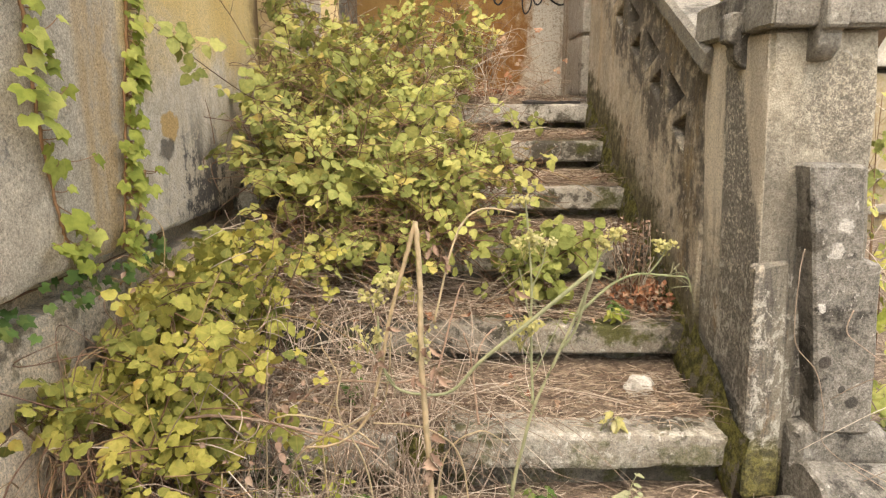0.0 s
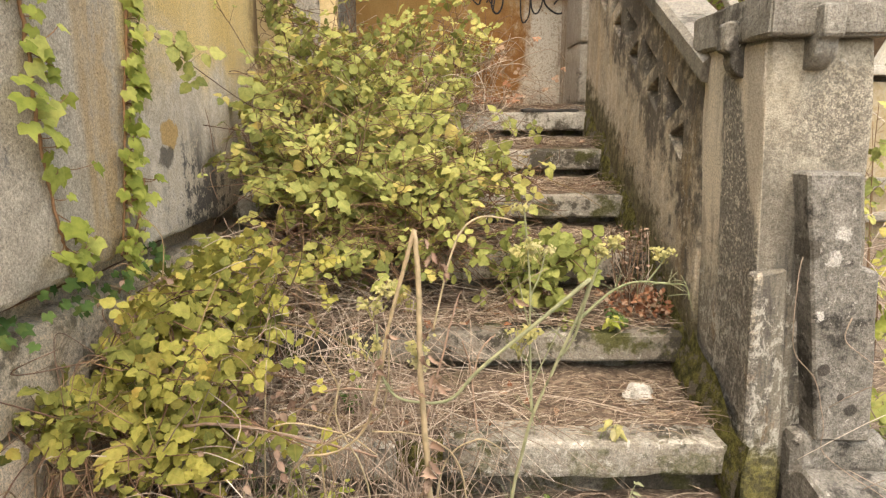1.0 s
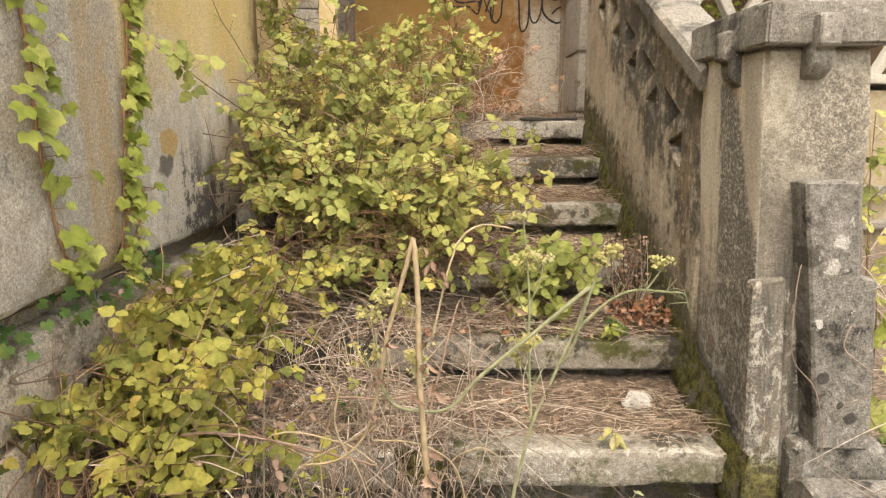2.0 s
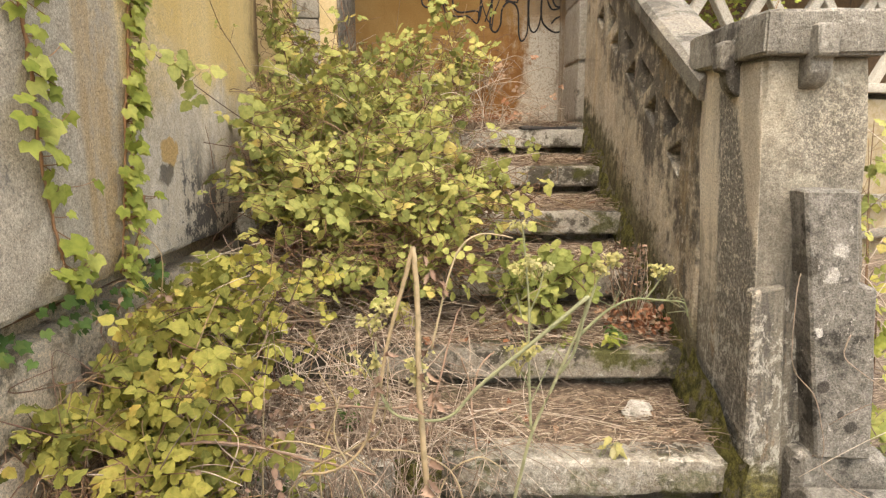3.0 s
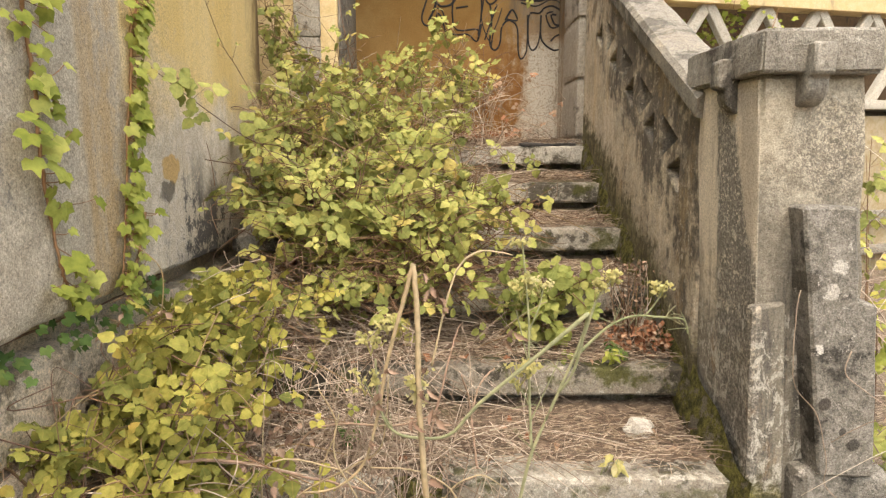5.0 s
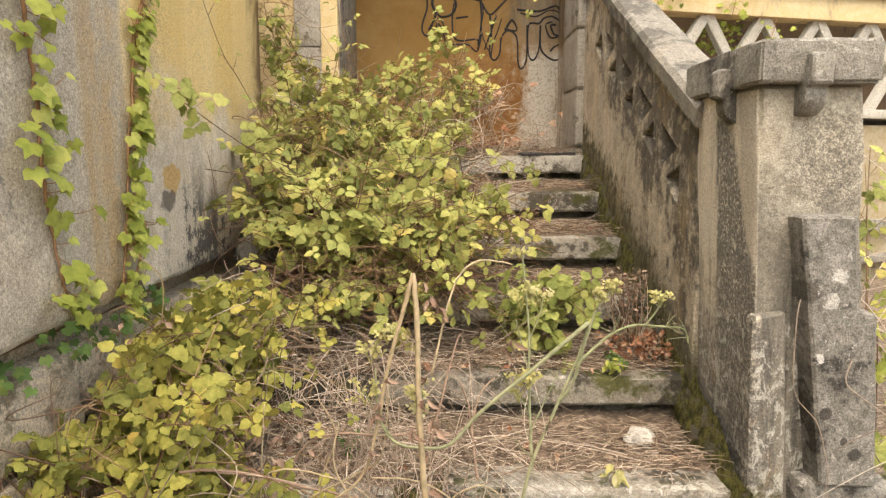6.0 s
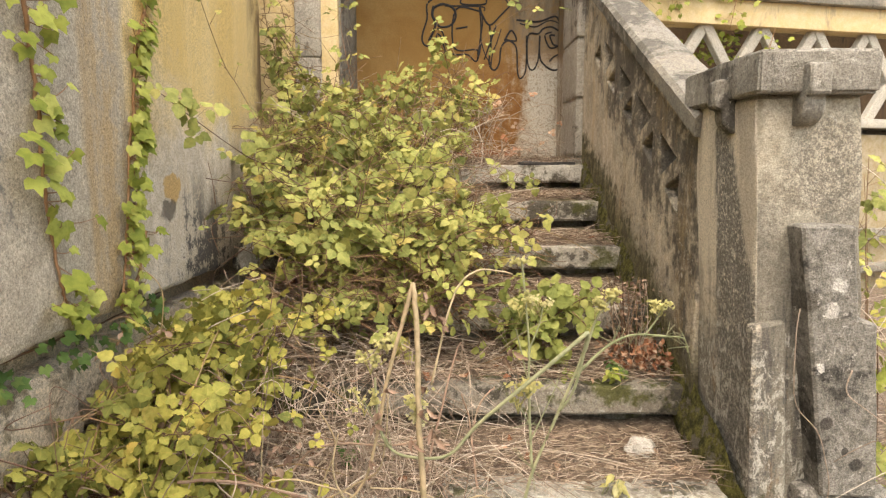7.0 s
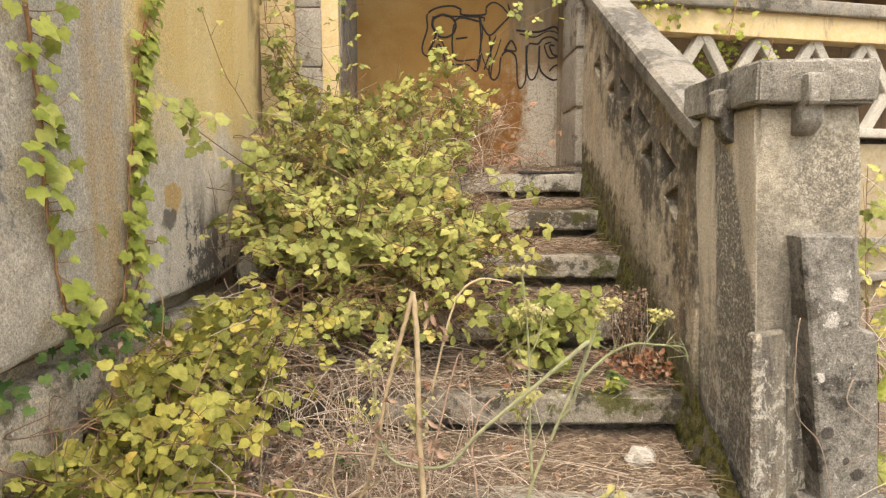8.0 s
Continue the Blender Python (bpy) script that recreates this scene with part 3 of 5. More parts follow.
stairs = thing("stairs", (0, FIRST, 0), "worn concrete garden stairs, mossy and strewn with needles", "stairs", kind="structure")
for k in range(1, 7):
    y0, z1 = nose(k), RISE * k
    y1 = nose(k + 1) + 0.07 if k < 6 else 3.95
    if k == 1:
        part("tread", block(-0.80, -0.115, y0 - 0.005, y1, z1 - 0.10, z1 - 0.008, 0.014, 0.022, 0.011, 11, 0.035), STONE_CRUST, stairs, "broken tread slab with pitted pale edge")
        part("tread", block(0.0, 0.715, y0, y1, z1 - 0.092, z1, 0.012, 0.022, 0.009, 12, 0.03), STONE_CRUST, stairs)
        part("tread", block(-0.13, 0.02, y0 + 0.008, y1, z1 - 0.098, z1 - 0.010, 0.014, 0.022, 0.012, 13, 0.03), MOSS, stairs, "mossy crumbled middle of the tread")
    else:
        part("tread", block(-0.83, 0.722, y0, y1, z1 - 0.088, z1, 0.009, 0.026, 0.008, k, 0.024), STONE_PALE if k == 6 else STONE_MID if k > 3 else STONE, stairs)
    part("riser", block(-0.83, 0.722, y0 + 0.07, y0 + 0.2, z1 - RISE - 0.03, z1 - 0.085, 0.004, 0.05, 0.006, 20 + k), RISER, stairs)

# side wall of the house: render hanging over a rubble footing
wall_west = thing("wall_west", (-0.95, 1, 0), "grey rendered house wall with faded yellow paint above a rubble footing", "wall", kind="structure")


TALL = 2.15


def render_coat():
    """The coat of render, with a ragged lower edge."""
    ys = [-1.6 + 0.035 * i for i in range(131)]
    zs = [0.0, 0.012, 0.08, 0.2, 0.4, 0.7, 1.0, 1.3, 1.6, 1.9, TALL]
    v, f = [], []
    rows = []
    for y in ys:
        y = min(y, 2.93)
        low = 0.615 + 0.018 * noise.noise((y * 5, 2, 0)) + 0.008 * noise.noise((y * 22, 5, 0)) + (0.05 if 1.56 < y < 1.70 else 0)
        col = []
        for z in zs:
            bulge = 0.006 * noise.noise((y * 3, z * 3, 7)) + 0.003 * noise.noise((y * 14, z * 14, 1))
            inward = 0.006 if z == 0.0 else 0
            col.append(len(v))
            v.append((-0.80 + bulge - inward, y, low + z))
        col.append(len(v))
        v.append((-1.1, y, low + TALL))
        col.insert(0, len(v))
        v.append((-1.1, y, low + 0.012))
        rows.append(col)
    for a, b in zip(rows, rows[1:]):
        for i in range(len(a) - 1):
            f.append((a[i], b[i], b[i + 1], a[i + 1]))
        f.append((a[-1], b[-1], b[0], a[0]))
    f.append(tuple(rows[-1]))
    f.append(tuple(rows[0][::-1]))
    coat = raw("render_coat", v, f, WALL, wall_west, "pebbly grey and yellow wall render", smooth=True)
    coat.data.set_sharp_from_angle(angle=radians(28))
    return coat


render_coat()
rng = random.Random(4)
z = -0.05
for course, h in enumerate((0.195, 0.205, 0.205)):
    y = -1.5 + 0.1 * course
    while y < 2.9:
        w = rng.uniform(0.22, 0.45)
        d = rng.uniform(-0.02, 0.012)
        part("stone", block(-1.1, -0.822 + d, y, min(y + w - 0.012, 2.93), z, z + h - 0.012, 0.025, 0.06, 0.022, rng.random() * 9), RUBBLE, wall_west)
        y += w
    z += h
part("core", block(-1.12, -0.90, -1.5, 2.92, -0.1, 0.66, 0, 0.4, 0.004), RUBBLE, wall_west)

# the porch at the head of the stairs
wall_return = part("wall_return", block(-1.6, -1.0, 2.935, 3.4, -0.1, 3.1, 0.01, 0.3, 0.004), YELLOW)
tagged(wall_return, "faded yellow wall behind the bushes", "wall", kind="structure")
wall_jamb = thing("wall_jamb", (-0.65, 3.5, 0.9), "porch jamb of pale stone and yellow paint", "wall", kind="structure")
part("painted_wall", block(-0.60, -0.512, 3.31, 3.95, 0.9, 2.695, 0.006, 0.3, 0.003), YELLOW, wall_jamb)
part("painted_wall", block(-1.05, -0.72, 3.32, 3.95, 0.9, 2.695, 0.006, 0.3, 0.003), YELLOW, wall_jamb)
# jamb's shaded side: a thin face in darker concrete stands for the shade
part("inner_face", block(-0.5115, -0.500, 3.34, 3.95, 0.9, 2.695, 0.002, 0.2, 0.002), CAPSTONE, wall_jamb, "side face of the jamb, its shade put into a darker grey")
z = 0.95
for i in range(6):
    part("quoin", block(-0.725, -0.595, 3.29, 3.6, z, z + 0.285, 0.012, 0.05, 0.004, 40 + i), QUOIN, wall_jamb)
    z += 0.288
corner_post = thing("corner_post", (0.73, 3.45, 0.99), "porch post of rough stone blocks with cut joints", "post", kind="structure")
z = 0.99 - 0.26
for i in range(6):
    part("quoin", block(0.682, 0.86, 3.31, 3.70, z + 0.01, z + 0.292, 0.016, 0.04, 0.004, 50 + i), QUOIN, corner_post)
    z += 0.296
part("core", block(0.69, 0.85, 3.33, 3.68, 0.9, 2.695, 0, 0.3, 0.002), QUOIN, corner_post, "mortar behind the joints")
wall_north = part("wall_north", block(-1.2, 0.86, 3.95, 4.2, 0.8, 2.695, 0, 0.3, 0.003), PORCH)
tagged(wall_north, "ochre porch wall with damp stains and bare plaster", "wall", kind="structure")
wall_east = part("wall_east", block(0.70, 0.86, 3.70, 3.95, 0.8, 2.695, 0, 0.3, 0.003), PORCH)
tagged(wall_east, "ochre porch side wall", "wall", kind="structure")
# ceiling above the view, added to darken the porch wall
ceiling = part("ceiling", block(-1.1, 0.87, 3.24, 4.1, 2.7, 2.9, 0.01, 0.3, 0.003), CEIL)
tagged(ceiling, "unseen plaster ceiling added to shade the porch", "ceiling", kind="structure")

# ---- sprayed lettering on the porch wall: outlines only ----
graffiti = thing("graffiti", (0.3, 3.945, 1.75), "black sprayed outline lettering on the ochre porch wall", "graffiti")


def stroke(*line, wide=1.0):
    """One sprayed line through the given places on the wall."""
    v, f = tube([(x, 3.944, z) for x, z in line], 0.0062 * wide, 0.0046 * wide, 6, 5)
    raw("stroke", [(p.x, 3.9475 + (p.y - 3.944) * 0.25, p.z) for p in v], f, SPRAY, graffiti)


stroke((0.12, 1.97), (0.07, 1.99), (-0.02, 1.98), (-0.08, 1.94), (-0.08, 1.86), (-0.11, 1.76), (-0.10, 1.71), (-0.06, 1.70), (-0.03, 1.74), (-0.02, 1.77), (0.01, 1.74), (0.03, 1.67), (0.09, 1.65), (0.16, 1.65), (0.21, 1.61), (0.23, 1.65), (0.24, 1.71))
stroke((-0.04, 1.93), (-0.05, 1.88), (-0.03, 1.82), (-0.07, 1.73), wide=1.6)
stroke((0.03, 1.93), (0.05, 1.93), (0.245, 1.925), (0.255, 1.90), wide=0.9)
stroke((0.235, 1.92), (0.25, 1.84), (0.24, 1.74), (0.27, 1.64), (0.30, 1.60), wide=0.7)
stroke((0.47, 1.83), (0.56, 1.81), (0.64, 1.845), (0.70, 1.83), (0.715, 1.79), wide=0.7)
stroke((0.30, 1.58), (0.31, 1.66), (0.335, 1.72), (0.36, 1.80), wide=0.7)
stroke((-0.02, 1.80), (0.01, 1.78), (0.035, 1.70), (0.06, 1.665), wide=0.8)
stroke((-0.04, 1.92), (0.01, 1.94), (0.07, 1.92), (0.09, 1.87), (0.06, 1.82), (-0.00, 1.81), (-0.03, 1.84), wide=1.3)
stroke((0.23, 1.90), (0.09, 1.91), (0.08, 1.69), (0.21, 1.68), (0.22, 1.65))
stroke((0.09, 1.80), (0.16, 1.81))
stroke((0.12, 1.97), (0.13, 1.94), (0.26, 1.94), (0.27, 1.98), (0.31, 2.01), (0.36, 1.99), (0.41, 1.94), (0.40, 2.00))
stroke((0.23, 1.93), (0.24, 1.79), (0.22, 1.62))
stroke((0.24, 1.89), (0.29, 1.82), (0.36, 1.88), (0.41, 1.93))
stroke((0.33, 1.82), (0.26, 1.62))
stroke((0.29, 1.82), (0.30, 1.72), (0.29, 1.60), (0.32, 1.56), (0.35, 1.60), (0.36, 1.69), (0.40, 1.73), (0.45, 1.69), (0.46, 1.55), (0.48, 1.51), (0.51, 1.57), (0.51, 1.76))
stroke((0.38, 1.73), (0.42, 1.79), (0.45, 1.73), (0.38, 1.74))
stroke((0.45, 1.85), (0.58, 1.84), (0.68, 1.87), (0.71, 1.82), (0.72, 1.78), (0.66, 1.81), (0.61, 1.80), (0.58, 1.77), (0.52, 1.76), (0.52, 1.60), (0.55, 1.56), (0.58, 1.61), (0.59, 1.71))
stroke((0.68, 1.76), (0.65, 1.76), (0.67, 1.71), (0.70, 1.70), (0.65, 1.69), (0.62, 1.76), (0.66, 1.78))
stroke((0.59, 1.76), (0.59, 1.65), (0.61, 1.60), (0.67, 1.56), (0.72, 1.58), (0.73, 1.65), (0.68, 1.64), (0.65, 1.61))

# ---- parapet beside the stairs ----
parapet = thing("parapet", (0.77, 1.8, 0.2), "stained concrete stair parapet pierced by a row of diamonds", "parapet", kind="structure")
SLOPE = 0.535


def parapet_top(y):
    return 1.062 + SLOPE * (y - 1.796)


def parapet_foot(y):
    return max(-0.05, 0.165 + 0.469 * (y - 1.47) - 0.5)


def pierced_panel():
    """A slab pierced by diamonds, each split by an upright bar: a far and a near three-cornered opening."""
    xf, xb = 0.72, 0.832
    outline = [(y, parapet_foot(y)) for y in (1.78, 2.2, 2.8, 3.33)] + [(y, parapet_top(y)) for y in (3.33, 2.8, 2.2, 1.78)]
    loops = [outline]
    for i in range(5):
        y, z = 1.953 + 0.256 * i, 0.905 + 0.146 * i
        loops.append([(y, z + 0.040), (y + 0.112, z + 0.003), (y, z - 0.072)])
        if i:
            loops.append([(y - 0.072, z + 0.036), (y - 0.078, z - 0.106), (y - 0.226, z - 0.050)])
    bm = bmesh.new()
    sides = []
    for x in (xf, xb):
        flat = [bm.verts.new((x, *p)) for lp in loops for p in lp]
        for tri in tessellate_polygon([[Vector((p[0], p[1], 0)) for p in lp] for lp in loops]):
            bm.faces.new([flat[k] for k in tri])
        sides.append(flat)
    n = 0
    for lp in loops:
        for q in range(len(lp)):
            a, b = n + q, n + (q + 1) % len(lp)
            bm.faces.new((sides[0][a], sides[0][b], sides[1][b], sides[1][a]))
        n += len(lp)
    bmesh.ops.recalc_face_normals(bm, faces=bm.faces)
    rims = [e for e in bm.edges if all(abs(v.co.x - xf) < 1e-4 for v in e.verts) and e.calc_face_angle(0) > 1.0]
    bmesh.ops.bevel(bm, geom=rims, offset=0.005, segments=1, affect="EDGES", clamp_overlap=True)
    return bm


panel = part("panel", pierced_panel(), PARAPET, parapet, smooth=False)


def sloping_coping():
    bm = bmesh.new()
    rows = []
    n = 40
    for i in range(n + 1):
        y = 1.77 + (3.36 - 1.77) * i / n
        z = parapet_top(y)
        r = [noise.noise((y * 9, j * 2.0, 4)) * 0.004 for j in range(6)]
        prof = [(0.712, 0.0), (0.690 + r[0], 0.006), (0.686 + r[1], 0.052 + r[2]), (0.70, 0.066 + r[3]), (0.77, 0.072 + r[4]), (0.835, 0.066 + r[5]), (0.848, 0.05), (0.842, 0.0)]
        rows.append([bm.verts.new((x, y - h * 0.3, z + h)) for x, h in prof])
    for a, b in zip(rows, rows[1:]):
        for i in range(len(a)):
            j = (i + 1) % len(a)
            bm.faces.new((a[i], b[i], b[j], a[j]))
    bm.faces.new(rows[0])
    bm.faces.new(rows[-1][::-1])
    bmesh.ops.recalc_face_normals(bm, faces=bm.faces)
    return bm


part("coping", sloping_coping(), COPING, parapet, "pale grey sloping coping slab", smooth=False)


def moss_bank():
    """A ridge of moss and dirt where the steps meet the parapet."""
    v, f = [], []
    n, m = 90, 7
    for i in range(n + 1):
        y = 1.40 + 1.85 * i / n
        base = 0.165 + 0.469 * (y - 1.47)
        for j in range(m + 1):
            u = j / m
            w = 0.5 + 0.5 * noise.noise((y * 7, u * 2, 3)) + 0.3 * noise.noise((y * 30, u * 6, 3))
            x = 0.728 - 0.028 * math.sin(math.pi * (1 - u) * 0.5) ** 2 - 0.016 * w * math.sin(math.pi * u)
            zz = base - 0.13 + u * (0.19 + 0.09 * noise.noise((y * 5, 9, 1)))
            v.append((x, y, zz))
    for i in range(n):
        for j in range(m):
            a = i * (m + 1) + j
            f.append((a, a + 1, a + m + 2, a + m + 1))
    return raw("moss_bank", v, f, MOSS, None, "", "")


tagged(moss_bank(), "dark green moss growing along the stair wall", "moss", kind="structure")

# ---- pillar at the foot of the stairs ----
pillar = thing("pillar", (0.86, 1.6, 0), "weathered concrete gate pillar with bracketed cap", "pillar", kind="structure")


def leaning(bm, shift=0.045, flare=0.03):
    for v in bm.verts:
        t = max(0.0, 1.12 - v.co.z)
        v.co.x += shift * t + flare * t * (1 if v.co.x > 0.83 else 0)
    return bm


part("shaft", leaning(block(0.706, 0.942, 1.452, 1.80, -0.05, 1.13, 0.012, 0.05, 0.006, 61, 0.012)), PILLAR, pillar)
cap = part("cap", block(0.688, 0.957, 1.415, 1.845, 1.128, 1.222, 0.007, 0.035, 0.005, 62, 0.016), CAPSTONE, pillar, "dark grey concrete cap slab")


def bracket(x0, x1):
    """Profile in depth and height: a square head and a rolled foot."""
    prof = [(1.46, 1.19), (1.392, 1.19), (1.384, 1.182), (1.384, 1.124), (1.404, 1.117), (1.402, 1.10), (1.408, 1.083), (1.42, 1.068), (1.436, 1.060), (1.46, 1.058)]
    return prism(prof, "x", x0, x1, 0.004)


part("bracket", bracket(0.785, 0.832), CAPSTONE, cap)
side = bracket(-0.024, 0.024)
bmesh.ops.transform(side, matrix=pose(0, 0, 0, 0, 0, -90), verts=side.verts)
bmesh.ops.translate(side, vec=(-0.726, 1.585, -0.012), verts=side.verts)
part("bracket", side, CAPSTONE, cap)


def board(outline, y0, y1, seed):
    bm = prism(outline, "y", y0, y1, 0.006)
    bmesh.ops.triangulate(bm, faces=[f for f in bm.faces if len(f.verts) > 4])
    bmesh.ops.subdivide_edges(bm, edges=[e for e in bm.edges if e.calc_length() > 0.05], cuts=3, use_grid_fill=True)
    bm.normal_update()
    for v in bm.verts:
        v.co += v.normal * (0.004 * noise.noise(v.co * 24 + Vector((seed, 0, 0))))
    return bm


part("buttress", board([(0.788, 0.842), (0.908, 0.842), (0.928, 0.632), (0.972, 0.622), (1.000, 0.215), (0.872, 0.215), (0.835, 0.50)], 1.385, 1.47, 3), BUTTRESS, pillar, "raised concrete strip with black lichen spots")
part("buttress", board([(0.716, 0.605), (0.792, 0.62), (0.822, 0.02), (0.735, 0.02)], 1.428, 1.47, 5), PILLAR, pillar)
part("plinth", block(0.835, 1.06, 1.395, 1.85, -0.05, 0.222, 0.02, 0.05, 0.012, 66, 0.02), BUTTRESS, pillar)


def scroll_stone(cx, cy, cz, r, x0, x1, seed):
    bm = prism([(cy + r * math.cos(a), cz + r * math.sin(a)) for a in [math.pi * i / 12 for i in range(13)]] + [(cy - r, cz - 0.15), (cy + r, cz - 0.15)], "x", x0, x1, 0.008)
    for v in bm.verts:
        v.co += Vector((0.006, 0.006, 0.006)) * noise.noise(v.co * 18 + Vector((seed, 0, 0)))
    return bm


part("scroll", scroll_stone(0, 1.33, 0.06, 0.10, 0.83, 1.06, 1), BUTTRESS, pillar, "rounded scroll stone at the pillar foot")
part("scroll", scroll_stone(0, 1.33, 0.02, 0.06, 0.775, 0.82, 2), BUTTRESS, pillar)

# ---- balcony beyond the parapet ----
balcony = thing("balcony", (2.43, 4.62, 0), "yellow house front with a balcony of crossed pale concrete bars", "balcony", kind="structure")
TURN = pose(2.43, 4.62, 0, 0, 0, 13)


def on_front(bm):
    bmesh.ops.transform(bm, matrix=TURN, verts=bm.verts)
    return bm


part("rail", on_front(block(-1.7, 3.2, -0.05, 0.22, 2.11, 2.205, 0.012, 0.12, 0.004, 71, 0.01)), COPING, balcony, "grey concrete hand rail")
part("band", on_front(block(-1.7, 3.2, 0.0, 0.16, 1.945, 2.112, 0.004, 0.3, 0.002, 72)), YELLOW, balcony, "faded yellow band below the rail")
part("sill", on_front(block(-1.7, 3.2, -0.02, 0.2, 1.27, 1.335, 0.008, 0.2, 0.003, 73)), PALE, balcony)
part("front_wall", on_front(block(-1.7, 3.2, 0.03, 0.25, -0.1, 1.225, 0, 0.4, 0.003, 74)), GRIMY, balcony, "grimy yellow wall with peeling paint")
part("ledge", on_front(block(-1.7, 3.2, -0.03, 0.06, 0.44, 0.53, 0.012, 0.1, 0.008, 78, 0.02)), COPING, balcony, "worn grey stone ledge")
part("ledge", on_front(block(-1.7, 3.2, -0.05, 0.06, 0.20, 0.27, 0.012, 0.1, 0.008, 79, 0.02)), COPING, balcony, "worn grey stone ledge")
part("floor_slab", on_front(block(-1.7, 3.2, 0.205, 2.0, 1.22, 1.275, 0, 0.4, 0.002, 75)), COPING, balcony)
part("room_wall", on_front(block(-1.7, 3.2, 1.8, 2.0, 1.29, 3.3, 0, 0.5, 0.002, 76)), SHADE_BROWN, balcony)
part("soffit", on_front(block(-1.7, 3.2, 0.25, 2.0, 3.0, 3.2, 0, 0.5, 0.002, 77)), CEIL, balcony)
for i in range(-3, 7):
    for way in (-1, 1):
        x = -0.18 + 0.45 * i
        a, b = Vector((x, 1.955)), Vector((x + 0.42 * way, 1.30))
        d = (b - a).normalized()
        n = Vector((-d.y, d.x)) * 0.036
        y0 = 0.035 if way > 0 else 0.042
        part("lattice_bar", on_front(prism([a - n, a + n, b + n, b - n], "y", y0, y0 + 0.06, 0.006)), PALE, balcony)

# ---- plants ----


def leaflet(length, width, fold=0.25, droop=0.15, cuts=11, teeth=0.085):
    """A finely toothed broad oval blade with a short tip, slightly folded along the midrib and wavy; tip towards +y."""
    v, f = [], []
    for i in range(cuts + 1):
        t = i / cuts
        w = width * 0.56 * max(0.0, math.sin(math.pi * (t * 0.985 + 0.01) ** 0.74)) ** 0.78 * (1 - 0.30 * t * t) * (1 + (teeth if i % 2 else -teeth))
        if i == cuts:
            w = width * 0.01
        z = -droop * length * t * t
        wave = 0.16 * w * math.sin(i * 1.7 + length * 400)
        y = length * (t - 0.03 * (1 if i % 2 else 0.3))
        v += [(-w, y, z + fold * w + wave), (0, length * t, z), (w, y, z + fold * w - wave)]
    for i in range(cuts):
        a = i * 3
        f += [(a, a + 1, a + 4, a + 3), (a + 1, a + 2, a + 5, a + 4)]
    return np.array(v), f


def mark_ribs(me):
    """Stores where the midribs of blades run (every third corner)."""
    at = me.attributes.new("rib", "FLOAT", "POINT")
    at.data.foreach_set("value", (np.arange(len(me.vertices)) % 3 == 1).astype(np.float32))


def turned(v, m):
    a = np.array(m)
    return v @ a[:3, :3].T + a[:3, 3]


def bramble_leaf(r, size):
    """Three or five leaflets on short stalks."""
    v, f = [], []
    angles = (0, 78, -78) if r.random() < 0.8 else (0, 58, -58, 118, -118)
    for i, a in enumerate(angles):
        s = size * (1.0 if i == 0 else r.uniform(0.72, 0.92))
        lv, lf = leaflet(s, s * r.uniform(0.70, 0.92), r.uniform(-0.12, 0.2), r.uniform(-0.1, 0.4))
        m = pose(0, 0, 0, r.uniform(-20, 8), r.uniform(-12, 12), a + r.uniform(-12, 12)) @ pose(0, size * (0.42 if i == 0 else 0.13), 0)
        n = sum(len(q) for q in v)
        v.append(turned(lv, m))
        f += [tuple(k + n for k in q) for q in lf]
    return np.concatenate(v), f


def ivy_leaf(r, size):
    """A five-lobed ivy leaf, slightly cupped."""
    out = []
    for deg, rad in ((-90, 0.14), (-60, 0.44), (-22, 0.52), (6, 0.50), (30, 0.66), (60, 0.46), (90, 0.88), (120, 0.46), (150, 0.66), (174, 0.50), (202, 0.52), (240, 0.44)):
        q = rad * size * r.uniform(0.93, 1.07)
        a = radians(deg)
        out.append((q * math.cos(a), q * math.sin(a) + 0.2 * size, -0.10 * q * r.uniform(0.3, 1.6)))
    v = np.array([(0, 0.22 * size, 0.03 * size)] + out)
    f = [(0, i, i % 12 + 1) for i in range(1, 13)]
    return v, f


def aim(place, normal, tip):
    """A pose whose z is the normal and whose y leans towards tip."""
    zz = Vector(normal).normalized()
    yy = Vector(tip) - zz * Vector(tip).dot(zz)
    yy = yy.normalized() if yy.length > 1e-4 else zz.orthogonal().normalized()
    xx = yy.cross(zz)
    return Matrix(((xx.x, yy.x, zz.x, place[0]), (xx.y, yy.y, zz.y, place[1]), (xx.z, yy.z, zz.z, place[2]), (0, 0, 0, 1)))


def dress(parent, poses, make, material, r, singles=300, kinds=8, name="leaf", crown="foliage"):
    """Leaves at the given poses (with sizes): some as parts of their own on shared meshes, the rest joined."""
    meshes = []
    for i in range(kinds):
        v, f = make(r, 1.0)
        me = bpy.data.meshes.new(name)
        me.from_pydata(v.tolist(), [], f)
        me.materials.append(material)
        me.shade_smooth()
        if make is not ivy_leaf:
            mark_ribs(me)
        meshes.append((me, v, f))
    base = Matrix.Translation(-origin(parent))
    heap, tones = Heap(), []
    order = sorted(range(len(poses)), key=lambda i: poses[i][0].translation.y)
    for rank, i in enumerate(order):
        m, s = poses[i]
        me, v, f = meshes[r.randrange(kinds)]
        m = m @ Matrix.Diagonal((s, s, s, 1))
        if rank < singles:
            ob = new(name, me)
            ob.parent = parent
            ob.matrix_basis = base @ m
        else:
            heap.add(turned(v, m), f)
            tones += [r.random()] * len(v)
    if heap.v:
        rest = heap.link(crown, material, parent)
        rest.data.attributes.new("tone", "FLOAT", "POINT").data.foreach_set("value", np.array(tones, np.float32))
        if make is not ivy_leaf:
            mark_ribs(rest.data)


